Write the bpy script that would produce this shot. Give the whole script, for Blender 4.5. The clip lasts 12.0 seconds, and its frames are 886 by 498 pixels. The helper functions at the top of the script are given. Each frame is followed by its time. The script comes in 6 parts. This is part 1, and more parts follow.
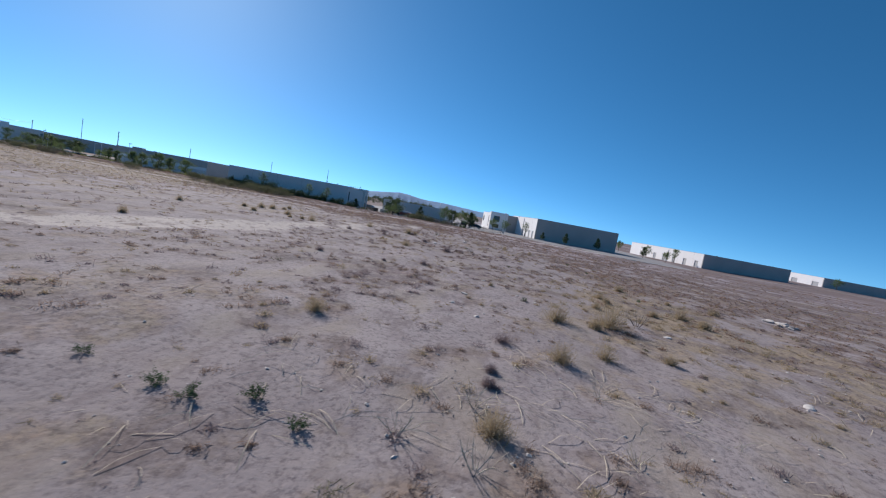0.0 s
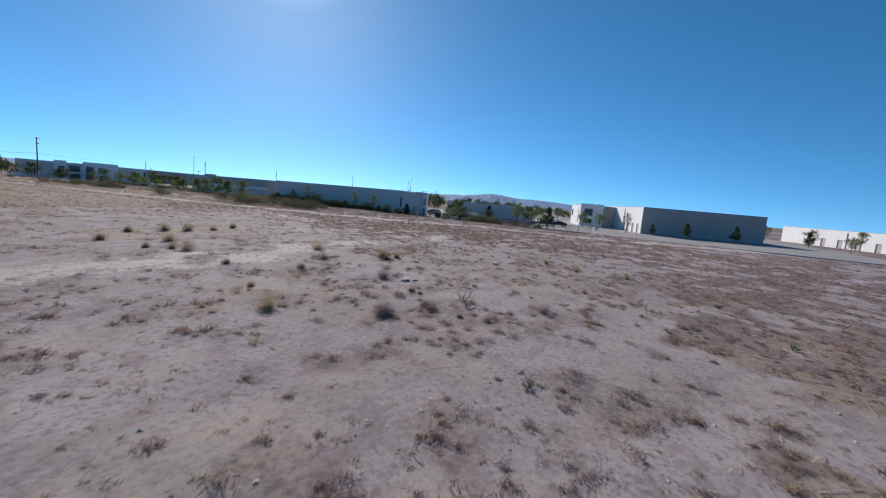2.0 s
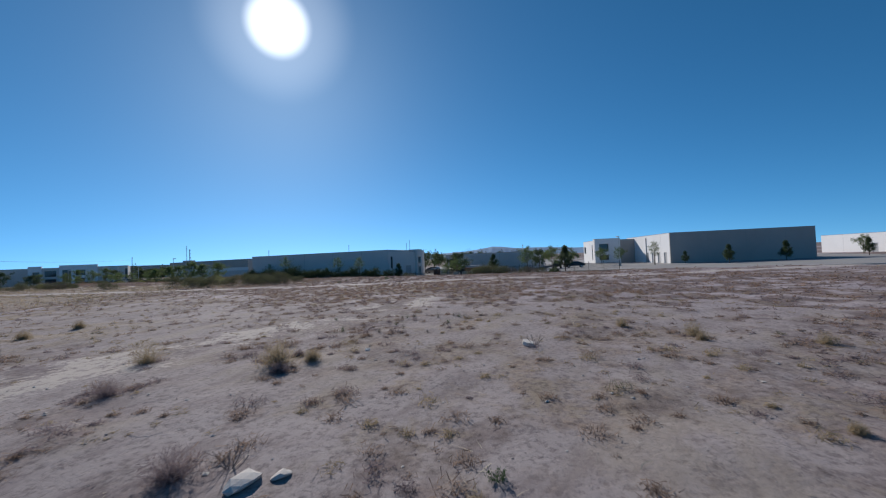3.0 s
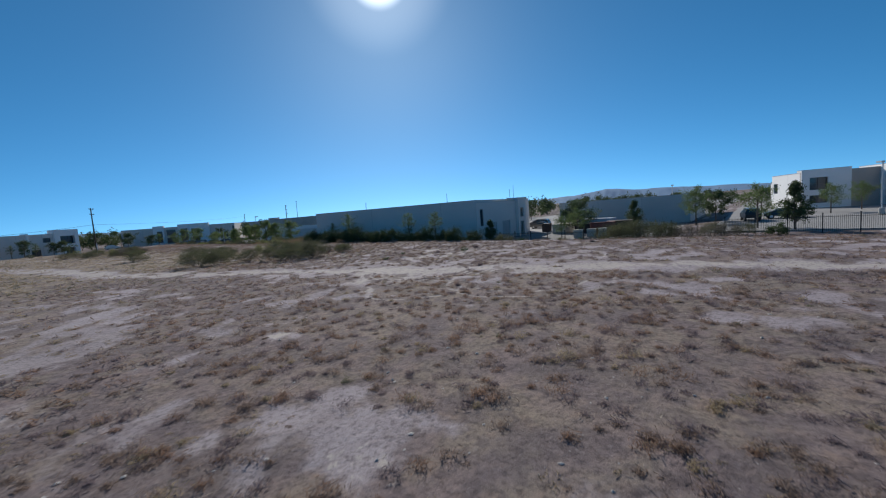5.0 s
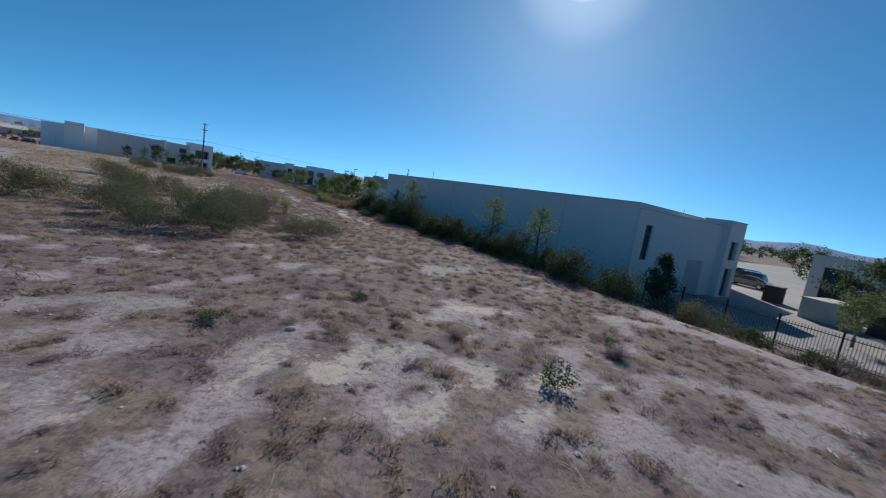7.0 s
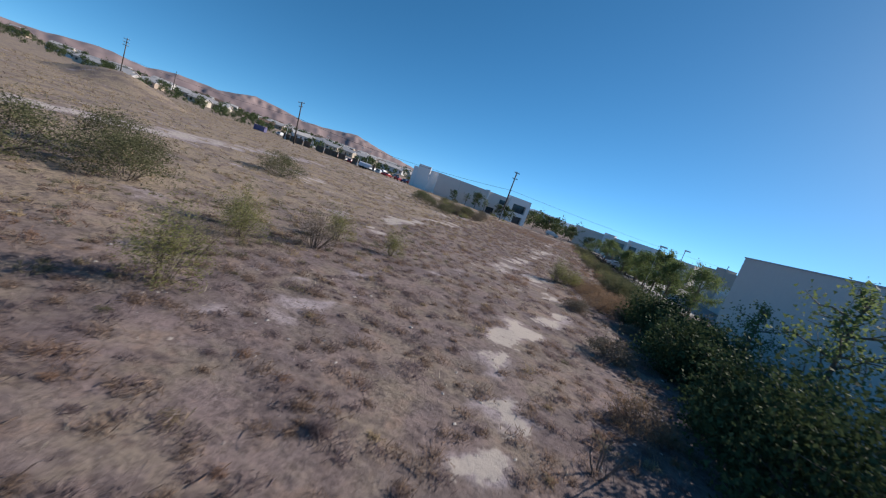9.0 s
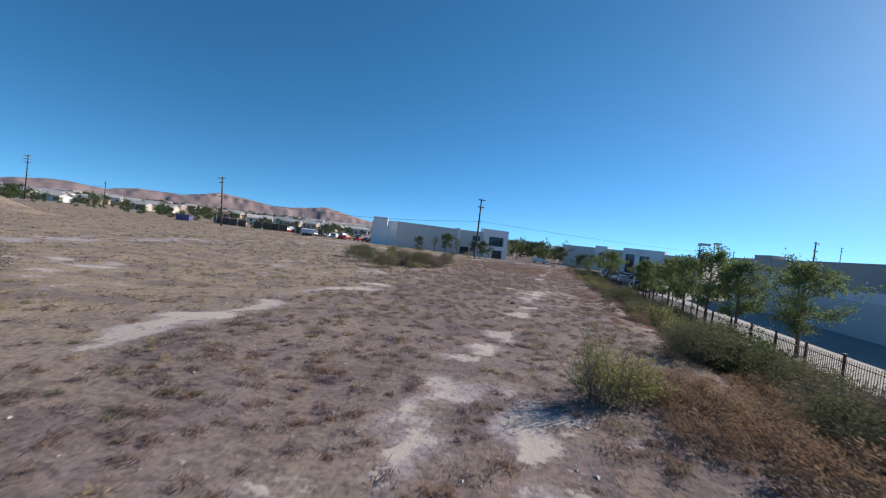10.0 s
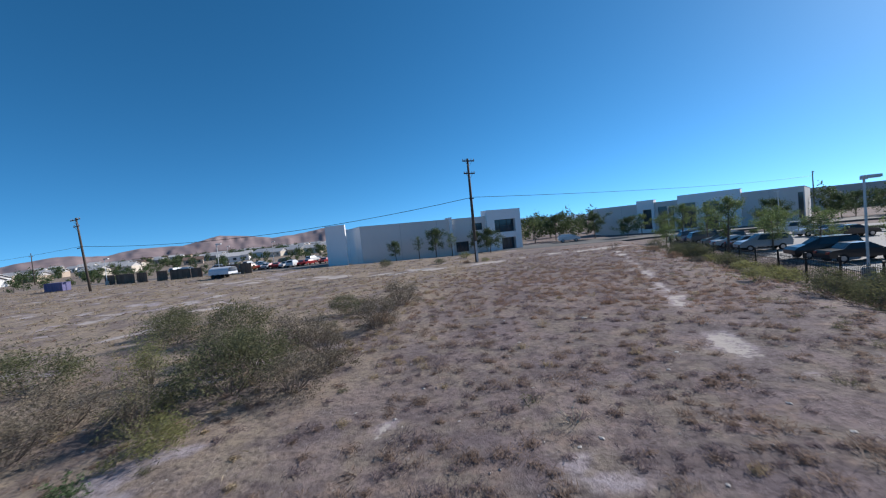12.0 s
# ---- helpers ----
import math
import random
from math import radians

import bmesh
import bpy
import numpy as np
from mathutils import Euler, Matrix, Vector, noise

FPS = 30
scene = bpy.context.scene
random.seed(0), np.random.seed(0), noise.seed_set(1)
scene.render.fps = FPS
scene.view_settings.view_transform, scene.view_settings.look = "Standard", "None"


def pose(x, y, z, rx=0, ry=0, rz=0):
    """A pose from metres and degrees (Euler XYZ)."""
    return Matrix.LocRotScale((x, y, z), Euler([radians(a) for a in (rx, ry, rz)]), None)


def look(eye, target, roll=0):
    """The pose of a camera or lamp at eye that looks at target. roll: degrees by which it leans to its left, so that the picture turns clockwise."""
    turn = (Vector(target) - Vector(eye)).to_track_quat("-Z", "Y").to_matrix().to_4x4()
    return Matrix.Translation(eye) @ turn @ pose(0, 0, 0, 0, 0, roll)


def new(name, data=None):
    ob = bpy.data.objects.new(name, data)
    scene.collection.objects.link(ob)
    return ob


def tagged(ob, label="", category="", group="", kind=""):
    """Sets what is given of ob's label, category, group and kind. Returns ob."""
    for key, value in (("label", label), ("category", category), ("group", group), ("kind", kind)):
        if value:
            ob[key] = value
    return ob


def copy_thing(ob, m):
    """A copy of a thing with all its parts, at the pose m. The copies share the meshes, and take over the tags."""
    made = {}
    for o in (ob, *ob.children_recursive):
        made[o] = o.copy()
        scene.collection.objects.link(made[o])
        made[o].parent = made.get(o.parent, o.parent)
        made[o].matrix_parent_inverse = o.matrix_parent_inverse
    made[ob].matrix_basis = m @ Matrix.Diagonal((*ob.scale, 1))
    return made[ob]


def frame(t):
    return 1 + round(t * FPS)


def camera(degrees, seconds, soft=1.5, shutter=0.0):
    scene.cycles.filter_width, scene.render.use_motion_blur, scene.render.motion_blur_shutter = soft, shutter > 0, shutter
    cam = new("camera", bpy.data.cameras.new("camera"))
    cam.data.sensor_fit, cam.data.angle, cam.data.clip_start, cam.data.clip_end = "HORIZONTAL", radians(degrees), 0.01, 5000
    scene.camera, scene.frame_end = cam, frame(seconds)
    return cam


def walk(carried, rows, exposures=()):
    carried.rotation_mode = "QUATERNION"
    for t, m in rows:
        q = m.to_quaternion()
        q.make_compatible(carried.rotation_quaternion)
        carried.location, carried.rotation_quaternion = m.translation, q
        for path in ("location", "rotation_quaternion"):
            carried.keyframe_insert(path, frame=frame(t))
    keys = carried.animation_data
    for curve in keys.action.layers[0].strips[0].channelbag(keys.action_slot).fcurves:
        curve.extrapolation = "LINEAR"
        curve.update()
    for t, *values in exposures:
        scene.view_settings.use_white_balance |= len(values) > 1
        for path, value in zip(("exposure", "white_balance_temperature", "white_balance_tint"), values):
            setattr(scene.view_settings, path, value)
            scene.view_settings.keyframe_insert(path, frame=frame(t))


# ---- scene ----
cam = camera(96.0, 12.0, 1.15, 0.08)
PATH = [
    (0, (-83.418, -152.961, 3.72), (-81.453, -152.641, 3.528), 10.4),
    (0.5, (-78.658, -155.606, 4.1), (-76.729, -155.178, 3.791), 14.3),
    (1, (-72.753, -156.388, 4.678), (-70.89, -155.781, 4.275), 12.9),
    (1.5, (-66.779, -155.967, 4.604), (-64.936, -155.313, 4.186), 11.7),
    (2, (-60.246, -154.551, 4.26), (-58.42, -153.774, 4.012), 4.9),
    (2.5, (-53.422, -152.364, 3.919), (-51.599, -151.544, 3.856), 2.4),
    (3, (-47.215, -150.296, 3.098), (-45.388, -149.484, 3.144), -2.5),
    (3.5, (-41.725, -148.009, 2.799), (-39.973, -147.049, 2.88), 0.4),
    (3.7, (-39.649, -146.762, 2.791), (-37.967, -145.68, 2.842), 0.3),
    (5.3, (-20.041, -136.957, 4.223), (-18.521, -135.68, 3.978), -4.2),
    (5.5, (-17.471, -135.525, 4.208), (-15.981, -134.22, 3.929), -3.4),
    (6, (-11.186, -131.294, 3.958), (-9.761, -129.919, 3.679), 0.1),
    (6.5, (-5.207, -126.729, 3.66), (-3.935, -125.209, 3.39), 4.0),
    (7, (0.377, -121.497, 3.583), (1.426, -119.814, 3.324), 9.4),
    (7.2, (2.336, -119.439, 3.474), (3.265, -117.69, 3.196), 11.6),
    (8.8, (11.828, -97.638, 3.596), (11.492, -95.692, 3.276), 21.5),
    (9, (12.261, -94.304, 3.665), (11.798, -92.382, 3.359), 19.7),
    (9.5, (12.459, -85.968, 3.398), (11.923, -84.046, 3.248), 11.5),
    (10, (12.033, -77.533, 3.446), (11.567, -75.589, 3.389), 6.7),
    (10.5, (11.133, -69.195, 3.698), (10.657, -67.253, 3.708), -0.9),
    (11, (10.039, -60.926, 3.954), (9.614, -58.972, 3.973), -4.0),
    (11.5, (9.128, -53.078, 3.996), (8.688, -51.127, 3.965), -5.0),
    (12, (8.024, -45.051, 3.822), (7.514, -43.119, 3.739), -5.6),
]
walk(cam, [(t, look(eye, target, roll)) for t, eye, target, roll in PATH],
     [(0, 0.15, 6450, 12), (1.5, 0.17, 6560, 12), (2.5, 0.04, 6650, 11), (3.2, -0.18, 6450, 8), (5.5, -0.12, 6450, 6), (6.2, 0.06, 6650, 6), (6.6, 0.05, 6550, 6), (7.2, -0.05, 6550, 6), (9.0, 0.3, 6900, 11), (10.5, 0.4, 6720, 11), (12, 0.29, 6300, 9)])

# ---------------------------------------------------------------- sky and sun
SUN_AZ, SUN_EL = 44.5, 29.6  # degrees: clockwise from +y, above the horizon
world = bpy.data.worlds.new("sky")
scene.world = world
world.use_nodes = True
wnt = world.node_tree
sky = wnt.nodes.new("ShaderNodeTexSky")
sky.sky_type = "NISHITA"
sky.sun_disc = False
sky.sun_elevation = radians(SUN_EL)
sky.sun_rotation = radians(SUN_AZ)
sky.air_density = 0.5
sky.altitude = 400
sky.dust_density = 0.13
sky.ozone_density = 3.5
# clear dry air: the band of haze at the horizon is thin
way = wnt.nodes.new("ShaderNodeTexCoord")
lifted = wnt.nodes.new("ShaderNodeVectorMath")
lifted.operation = "ADD"
lifted.inputs[1].default_value = (0, 0, 0.075)
level = wnt.nodes.new("ShaderNodeVectorMath")
level.operation = "NORMALIZE"
wnt.links.new(way.outputs["Generated"], lifted.inputs[0])
wnt.links.new(lifted.outputs[0], level.inputs[0])
wnt.links.new(level.outputs[0], sky.inputs[0])
tone = wnt.nodes.new("ShaderNodeMix")
tone.data_type, tone.blend_type = "RGBA", "MULTIPLY"
tone.inputs[0].default_value = 1.0
tone.inputs[7].default_value = (0.88, 1.0, 1.0, 1)
rich = wnt.nodes.new("ShaderNodeHueSaturation")
rich.inputs["Saturation"].default_value = 1.17
rich.inputs["Hue"].default_value = 0.4925
wnt.links.new(sky.outputs[0], tone.inputs[6])
wnt.links.new(tone.outputs[2], rich.inputs["Color"])
wnt.links.new(rich.outputs[0], wnt.nodes["Background"].inputs[0])
wnt.nodes["Background"].inputs[1].default_value = 0.137

sun = new("sun", bpy.data.lights.new("sun", "SUN"))
sun.data.energy = 4.5
sun.data.angle = radians(0.53)
sun.data.color = (1.0, 0.94, 0.89)
sun_to = Vector((math.sin(radians(SUN_AZ)) * math.cos(radians(SUN_EL)), math.cos(radians(SUN_AZ)) * math.cos(radians(SUN_EL)), math.sin(radians(SUN_EL))))
sun.matrix_world = look(sun_to * 300, (0, 0, 0))
scene.view_settings.exposure = 0.0
# the sun's own bright disc with its small aureole, where the sun stands
toward = wnt.nodes.new("ShaderNodeVectorMath")
toward.operation = "DOT_PRODUCT"
toward.inputs[1].default_value = sun_to
wnt.links.new(way.outputs["Generated"], toward.inputs[0])
disc = wnt.nodes.new("ShaderNodeMapRange")
disc.interpolation_type = "SMOOTHSTEP"
disc.inputs[1].default_value, disc.inputs[2].default_value = math.cos(radians(4.1)), math.cos(radians(0.6))
disc.inputs[4].default_value = 1.7
wnt.links.new(toward.outputs["Value"], disc.inputs[0])
halo = wnt.nodes.new("ShaderNodeMapRange")
halo.interpolation_type = "SMOOTHSTEP"
halo.inputs[1].default_value, halo.inputs[2].default_value = math.cos(radians(9.5)), 1.0
halo.inputs[4].default_value = 0.24
wnt.links.new(toward.outputs["Value"], halo.inputs[0])
both = wnt.nodes.new("ShaderNodeMath")
both.operation = "ADD"
wnt.links.new(disc.outputs[0], both.inputs[0])
wnt.links.new(halo.outputs[0], both.inputs[1])
glare = wnt.nodes.new("ShaderNodeBackground")
wnt.links.new(both.outputs[0], glare.inputs[1])
joined = wnt.nodes.new("ShaderNodeAddShader")
wnt.links.new(wnt.nodes["Background"].outputs[0], joined.inputs[0])
wnt.links.new(glare.outputs[0], joined.inputs[1])
wnt.links.new(joined.outputs[0], wnt.nodes["World Output"].inputs[0])

# ---------------------------------------------------------------- materials
MATS = {}


def nodes_of(name):
    m = bpy.data.materials.new(name)
    m.use_nodes = True
    nt = m.node_tree
    return m, nt, nt.nodes["Principled BSDF"]


def add(nt, kind, **values):
    n = nt.nodes.new(kind)
    for key, v in values.items():
        n.inputs[int(key[1:]) if key[0] == "i" and key[1:].isdigit() else key].default_value = v
    return n


def mix_rgb(nt, fac, a, b, how="MIX"):
    n = nt.nodes.new("ShaderNodeMix")
    n.data_type, n.blend_type = "RGBA", how
    for idx, v in ((0, fac), (6, a), (7, b)):
        if isinstance(v, bpy.types.NodeSocket):
            nt.links.new(v, n.inputs[idx])
        else:
            n.inputs[idx].default_value = (*v, 1) if isinstance(v, tuple) else v
    return n.outputs[2]


def math_n(nt, op, a, b=0.0, c=None):
    n = nt.nodes.new("ShaderNodeMath")
    n.operation = op
    for idx, v in enumerate((a, b) if c is None else (a, b, c)):
        if isinstance(v, bpy.types.NodeSocket):
            nt.links.new(v, n.inputs[idx])
        else:
            n.inputs[idx].default_value = v
    return n.outputs[0]


def noise_n(nt, pos, scale, detail=4.0, rough=0.55):
    n = nt.nodes.new("ShaderNodeTexNoise")
    n.inputs["Scale"].default_value, n.inputs["Detail"].default_value, n.inputs["Roughness"].default_value = scale, detail, rough
    nt.links.new(pos, n.inputs["Vector"])
    return n.outputs["Fac"]


def ramp(nt, fac, lo, hi):
    n = nt.nodes.new("ShaderNodeMapRange")
    n.interpolation_type = "SMOOTHSTEP"
    nt.links.new(fac, n.inputs[0])
    n.inputs[1].default_value, n.inputs[2].default_value = lo, hi
    return n.outputs[0]


def bump(nt, p, height, strength, dist):
    n = nt.nodes.new("ShaderNodeBump")
    n.inputs["Strength"].default_value, n.inputs["Distance"].default_value = strength, dist
    nt.links.new(height, n.inputs["Height"])
    nt.links.new(n.outputs[0], p.inputs["Normal"])


def surface(name, a, b, big=0.6, small=9.0, rough=0.85, relief=0.02, metal=0.0, spread=0.0):
    """A worn surface: two colours mixed at a large and a small scale, with relief; spread varies it from piece to piece."""
    if name in MATS:
        return MATS[name]
    m, nt, p = nodes_of(name)
    pos = nt.nodes.new("ShaderNodeNewGeometry").outputs["Position"]
    n1, n2 = noise_n(nt, pos, big), noise_n(nt, pos, small, 6.0)
    f = math_n(nt, "ADD", math_n(nt, "MULTIPLY", ramp(nt, n1, 0.3, 0.7), 0.6), math_n(nt, "MULTIPLY", ramp(nt, n2, 0.3, 0.7), 0.4))
    col = mix_rgb(nt, f, a, b)
    if spread:
        r = nt.nodes.new("ShaderNodeObjectInfo").outputs["Random"]
        k = math_n(nt, "ADD", math_n(nt, "MULTIPLY", r, spread * 2), 1 - spread)
        hsv = nt.nodes.new("ShaderNodeHueSaturation")
        nt.links.new(col, hsv.inputs["Color"])
        nt.links.new(k, hsv.inputs["Value"])
        col = hsv.outputs[0]
    nt.links.new(col, p.inputs["Base Color"])
    nt.links.new(math_n(nt, "ADD", math_n(nt, "MULTIPLY", n2, 0.2), rough - 0.1), p.inputs["Roughness"])
    p.inputs["Metallic"].default_value = metal
    if relief:
        bump(nt, p, n2, 0.6, relief)
    MATS[name] = m
    return m


def leafy(name, a, b, c, through_light=0.25, rough=0.6):
    """Leaves, blades and twigs: a colour of its own for each piece."""
    if name in MATS:
        return MATS[name]
    m, nt, p = nodes_of(name)
    geo = nt.nodes.new("ShaderNodeNewGeometry")
    isl = geo.outputs["Random Per Island"]
    big = ramp(nt, noise_n(nt, geo.outputs["Position"], 0.5, 3.0), 0.35, 0.65)
    col = mix_rgb(nt, isl, a, b)
    col = mix_rgb(nt, math_n(nt, "MULTIPLY", big, 0.55), col, c)
    nt.links.new(col, p.inputs["Base Color"])
    p.inputs["Roughness"].default_value = rough
    p.inputs["Specular IOR Level"].default_value = 0.07
    tr = nt.nodes.new("ShaderNodeBsdfTranslucent")
    nt.links.new(col, tr.inputs["Color"])
    mx = nt.nodes.new("ShaderNodeMixShader")
    mx.inputs[0].default_value = through_light
    nt.links.new(p.outputs[0], mx.inputs[1])
    nt.links.new(tr.outputs[0], mx.inputs[2])
    nt.links.new(mx.outputs[0], nt.nodes["Material Output"].inputs["Surface"])
    MATS[name] = m
    return m


def weedy(name, a, b, c, through_light=0.4):
    """Dry weeds: as leaves, with shade between fine twigs painted dark, and bleached tips."""
    m = leafy(name, a, b, c, through_light, 0.9)
    nt = m.node_tree
    p = nt.nodes["Principled BSDF"]
    col = p.inputs["Base Color"].links[0].from_socket
    pos = nt.nodes.new("ShaderNodeNewGeometry").outputs["Position"]
    fine = noise_n(nt, pos, 30.0, 4.0, 0.75)
    out = mix_rgb(nt, math_n(nt, "MULTIPLY", ramp(nt, fine, 0.54, 0.40), 0.45), col, tuple(v * 0.5 for v in a))
    nt.links.new(out, p.inputs["Base Color"])
    return m


def glass_dark(name="window_glass", tint=(0.02, 0.035, 0.045)):
    if name in MATS:
        return MATS[name]
    m, nt, p = nodes_of(name)
    pos = nt.nodes.new("ShaderNodeNewGeometry").outputs["Position"]
    nt.links.new(mix_rgb(nt, noise_n(nt, pos, 0.8), tint, tuple(v * 2.2 for v in tint)), p.inputs["Base Color"])
    p.inputs["Roughness"].default_value = 0.06
    p.inputs["IOR"].default_value = 1.52
    MATS[name] = m
    return m


PAINT_GREY = surface("painted_concrete_grey", (0.66, 0.615, 0.58), (0.72, 0.675, 0.635), 0.25, 6.0, 0.9, 0.004)
PAINT_LIGHT = surface("painted_concrete_pale", (0.62, 0.57, 0.525), (0.69, 0.64, 0.595), 0.25, 6.0, 0.9, 0.004)
# darker paint puts the shade of the row warehouses' fronts into the colour
PAINT_SHADE = surface("painted_concrete_shaded_grey", (0.40, 0.355, 0.32), (0.46, 0.415, 0.375), 0.25, 6.0, 0.9, 0.004)
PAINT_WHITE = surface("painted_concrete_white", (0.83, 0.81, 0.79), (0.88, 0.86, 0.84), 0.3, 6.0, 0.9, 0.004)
PAINT_TAN = surface("painted_concrete_tan", (0.42, 0.38, 0.34), (0.48, 0.44, 0.40), 0.3, 6.0, 0.9, 0.004)
JOINT = surface("joint_sealant", (0.30, 0.29, 0.29), (0.36, 0.35, 0.34), 1.0, 20.0, 0.9, 0.0)
ROOFING = surface("roof_membrane", (0.45, 0.45, 0.45), (0.55, 0.54, 0.52), 0.2, 4.0, 0.9, 0.004)
FRAME_MET = surface("dark_window_metal", (0.05, 0.05, 0.055), (0.08, 0.08, 0.085), 2.0, 30.0, 0.45, 0.0, 0.6)
DOOR_MET = surface("painted_door_metal", (0.40, 0.40, 0.41), (0.47, 0.47, 0.47), 1.0, 12.0, 0.6, 0.002)
GLASS = glass_dark()
BLACK_IRON = surface("black_painted_iron", (0.012, 0.012, 0.014), (0.03, 0.028, 0.026), 3.0, 40.0, 0.5, 0.001, 0.3)
POLE_WOOD = surface("weathered_pole_wood", (0.055, 0.042, 0.033), (0.11, 0.085, 0.065), 1.2, 14.0, 0.9, 0.006)
GALV = surface("galvanised_steel", (0.42, 0.43, 0.44), (0.55, 0.56, 0.57), 2.0, 25.0, 0.45, 0.001, 0.7)
LAMP_PAINT = surface("pale_lamp_paint", (0.62, 0.61, 0.58), (0.70, 0.69, 0.66), 1.0, 12.0, 0.5, 0.001)
CONCRETE = surface("bare_concrete", (0.42, 0.40, 0.37), (0.54, 0.52, 0.48), 0.6, 10.0, 0.9, 0.006)
ASPHALT = surface("parking_asphalt", (0.075, 0.072, 0.07), (0.12, 0.115, 0.11), 0.12, 18.0, 0.88, 0.006)
ASPHALT_PALE = surface("sunbleached_asphalt", (0.235, 0.22, 0.212), (0.315, 0.30, 0.288), 0.1, 18.0, 0.88, 0.006)
LINE_PAINT = surface("line_paint", (0.65, 0.65, 0.62), (0.78, 0.77, 0.74), 1.0, 14.0, 0.8, 0.0)
STONE = surface("field_stone", (0.32, 0.275, 0.24), (0.46, 0.40, 0.36), 1.5, 22.0, 0.9, 0.01, 0.0, 0.25)
SLAB = surface("broken_concrete", (0.50, 0.45, 0.41), (0.62, 0.57, 0.52), 1.5, 18.0, 0.9, 0.01, 0.0, 0.12)
CLOD = surface("soil_clods", (0.27, 0.228, 0.21), (0.38, 0.33, 0.31), 1.5, 30.0, 0.95, 0.0)
BARK = surface("grey_bark", (0.10, 0.08, 0.065), (0.19, 0.155, 0.13), 2.0, 25.0, 0.95, 0.01)
TWIG_DARK = surface("dead_twig_wood", (0.13, 0.10, 0.085), (0.22, 0.18, 0.15), 3.0, 30.0, 0.95, 0.0)
TWIG_PALE = surface("bleached_stalks", (0.42, 0.35, 0.26), (0.56, 0.48, 0.37), 3.0, 30.0, 0.9, 0.0)
RUBBER = surface("tyre_rubber", (0.015, 0.015, 0.016), (0.03, 0.03, 0.03), 3.0, 30.0, 0.9, 0.002)
RIM = surface("wheel_rim_alloy", (0.45, 0.45, 0.46), (0.58, 0.58, 0.59), 3.0, 30.0, 0.35, 0.0, 0.8)

LEAF_BROAD = leafy("broad_hedge_leaves", (0.04, 0.066, 0.03), (0.12, 0.155, 0.07), (0.055, 0.08, 0.038), 0.22, 0.72)
LEAF_TREE = leafy("street_tree_leaves", (0.10, 0.15, 0.055), (0.22, 0.27, 0.11), (0.15, 0.19, 0.075), 0.42, 0.6)
LEAF_MID = leafy("distant_tree_leaves", (0.07, 0.10, 0.045), (0.15, 0.19, 0.085), (0.10, 0.125, 0.06), 0.3, 0.6)
LEAF_DARK = leafy("dark_tree_leaves", (0.06, 0.09, 0.042), (0.13, 0.165, 0.078), (0.08, 0.105, 0.053), 0.35, 0.6)
LEAF_BRUSH = leafy("olive_brush_leaves", (0.10, 0.108, 0.056), (0.18, 0.182, 0.098), (0.142, 0.138, 0.084), 0.34, 0.8)
LEAF_YELLOW = leafy("yellow_green_brush_leaves", (0.19, 0.20, 0.08), (0.33, 0.32, 0.14), (0.24, 0.235, 0.11), 0.45, 0.7)
LEAF_GREY = leafy("grey_dry_brush_leaves", (0.15, 0.125, 0.095), (0.27, 0.225, 0.17), (0.19, 0.165, 0.12), 0.2, 0.8)
LEAF_RUST = leafy("rusty_dry_brush_leaves", (0.23, 0.145, 0.095), (0.38, 0.27, 0.18), (0.28, 0.195, 0.13), 0.35, 0.8)
WEED_BROWN = weedy("dry_weed_stems", (0.235, 0.168, 0.132), (0.39, 0.292, 0.232), (0.285, 0.208, 0.165), 0.45)
WEED_MAUVE = weedy("mauve_dry_weed_stems", (0.205, 0.158, 0.160), (0.345, 0.275, 0.272), (0.25, 0.192, 0.192), 0.45)
WEED_RUST = weedy("rusty_dry_weed_stems", (0.25, 0.158, 0.115), (0.41, 0.278, 0.202), (0.295, 0.19, 0.142), 0.45)
WEED_STRAW = weedy("straw_grass_blades", (0.34, 0.26, 0.165), (0.52, 0.42, 0.28), (0.42, 0.33, 0.215), 0.4)
WEED_OLIVE = weedy("grey_green_dry_weed_stems", (0.17, 0.155, 0.105), (0.30, 0.275, 0.19), (0.22, 0.205, 0.13), 0.4)
WEED_GREEN = leafy("small_green_weed_leaves", (0.06, 0.10, 0.045), (0.13, 0.18, 0.085), (0.08, 0.12, 0.055), 0.25, 0.6)

# ---------------------------------------------------------------- mesh tools


def mesh_np(name, verts, faces, material=None, smooth=False):
    """A mesh from arrays: faces of one size, or a list of arrays of faces."""
    me = bpy.data.meshes.new(name)
    faces = faces if isinstance(faces, list) else [faces]
    faces = [np.asarray(f, np.int32) for f in faces if len(f)]
    verts = np.asarray(verts, np.float32)
    me.vertices.add(len(verts))
    me.vertices.foreach_set("co", verts.ravel())
    loops = np.concatenate([f.ravel() for f in faces])
    sizes = np.concatenate([np.full(len(f), f.shape[1]) for f in faces])
    me.loops.add(len(loops))
    me.loops.foreach_set("vertex_index", loops)
    me.polygons.add(len(sizes))
    me.polygons.foreach_set("loop_start", np.concatenate([[0], np.cumsum(sizes)[:-1]]).astype(np.int32))
    me.polygons.foreach_set("use_smooth", np.full(len(sizes), smooth))
    me.update(calc_edges=True)
    if material:
        me.materials.append(material)
    return me


CUBE_V = np.array([[x, y, z] for z in (-0.5, 0.5) for y in (-0.5, 0.5) for x in (-0.5, 0.5)])
CUBE_F = np.array([[0, 2, 3, 1], [4, 5, 7, 6], [0, 1, 5, 4], [2, 6, 7, 3], [0, 4, 6, 2], [1, 3, 7, 5]])


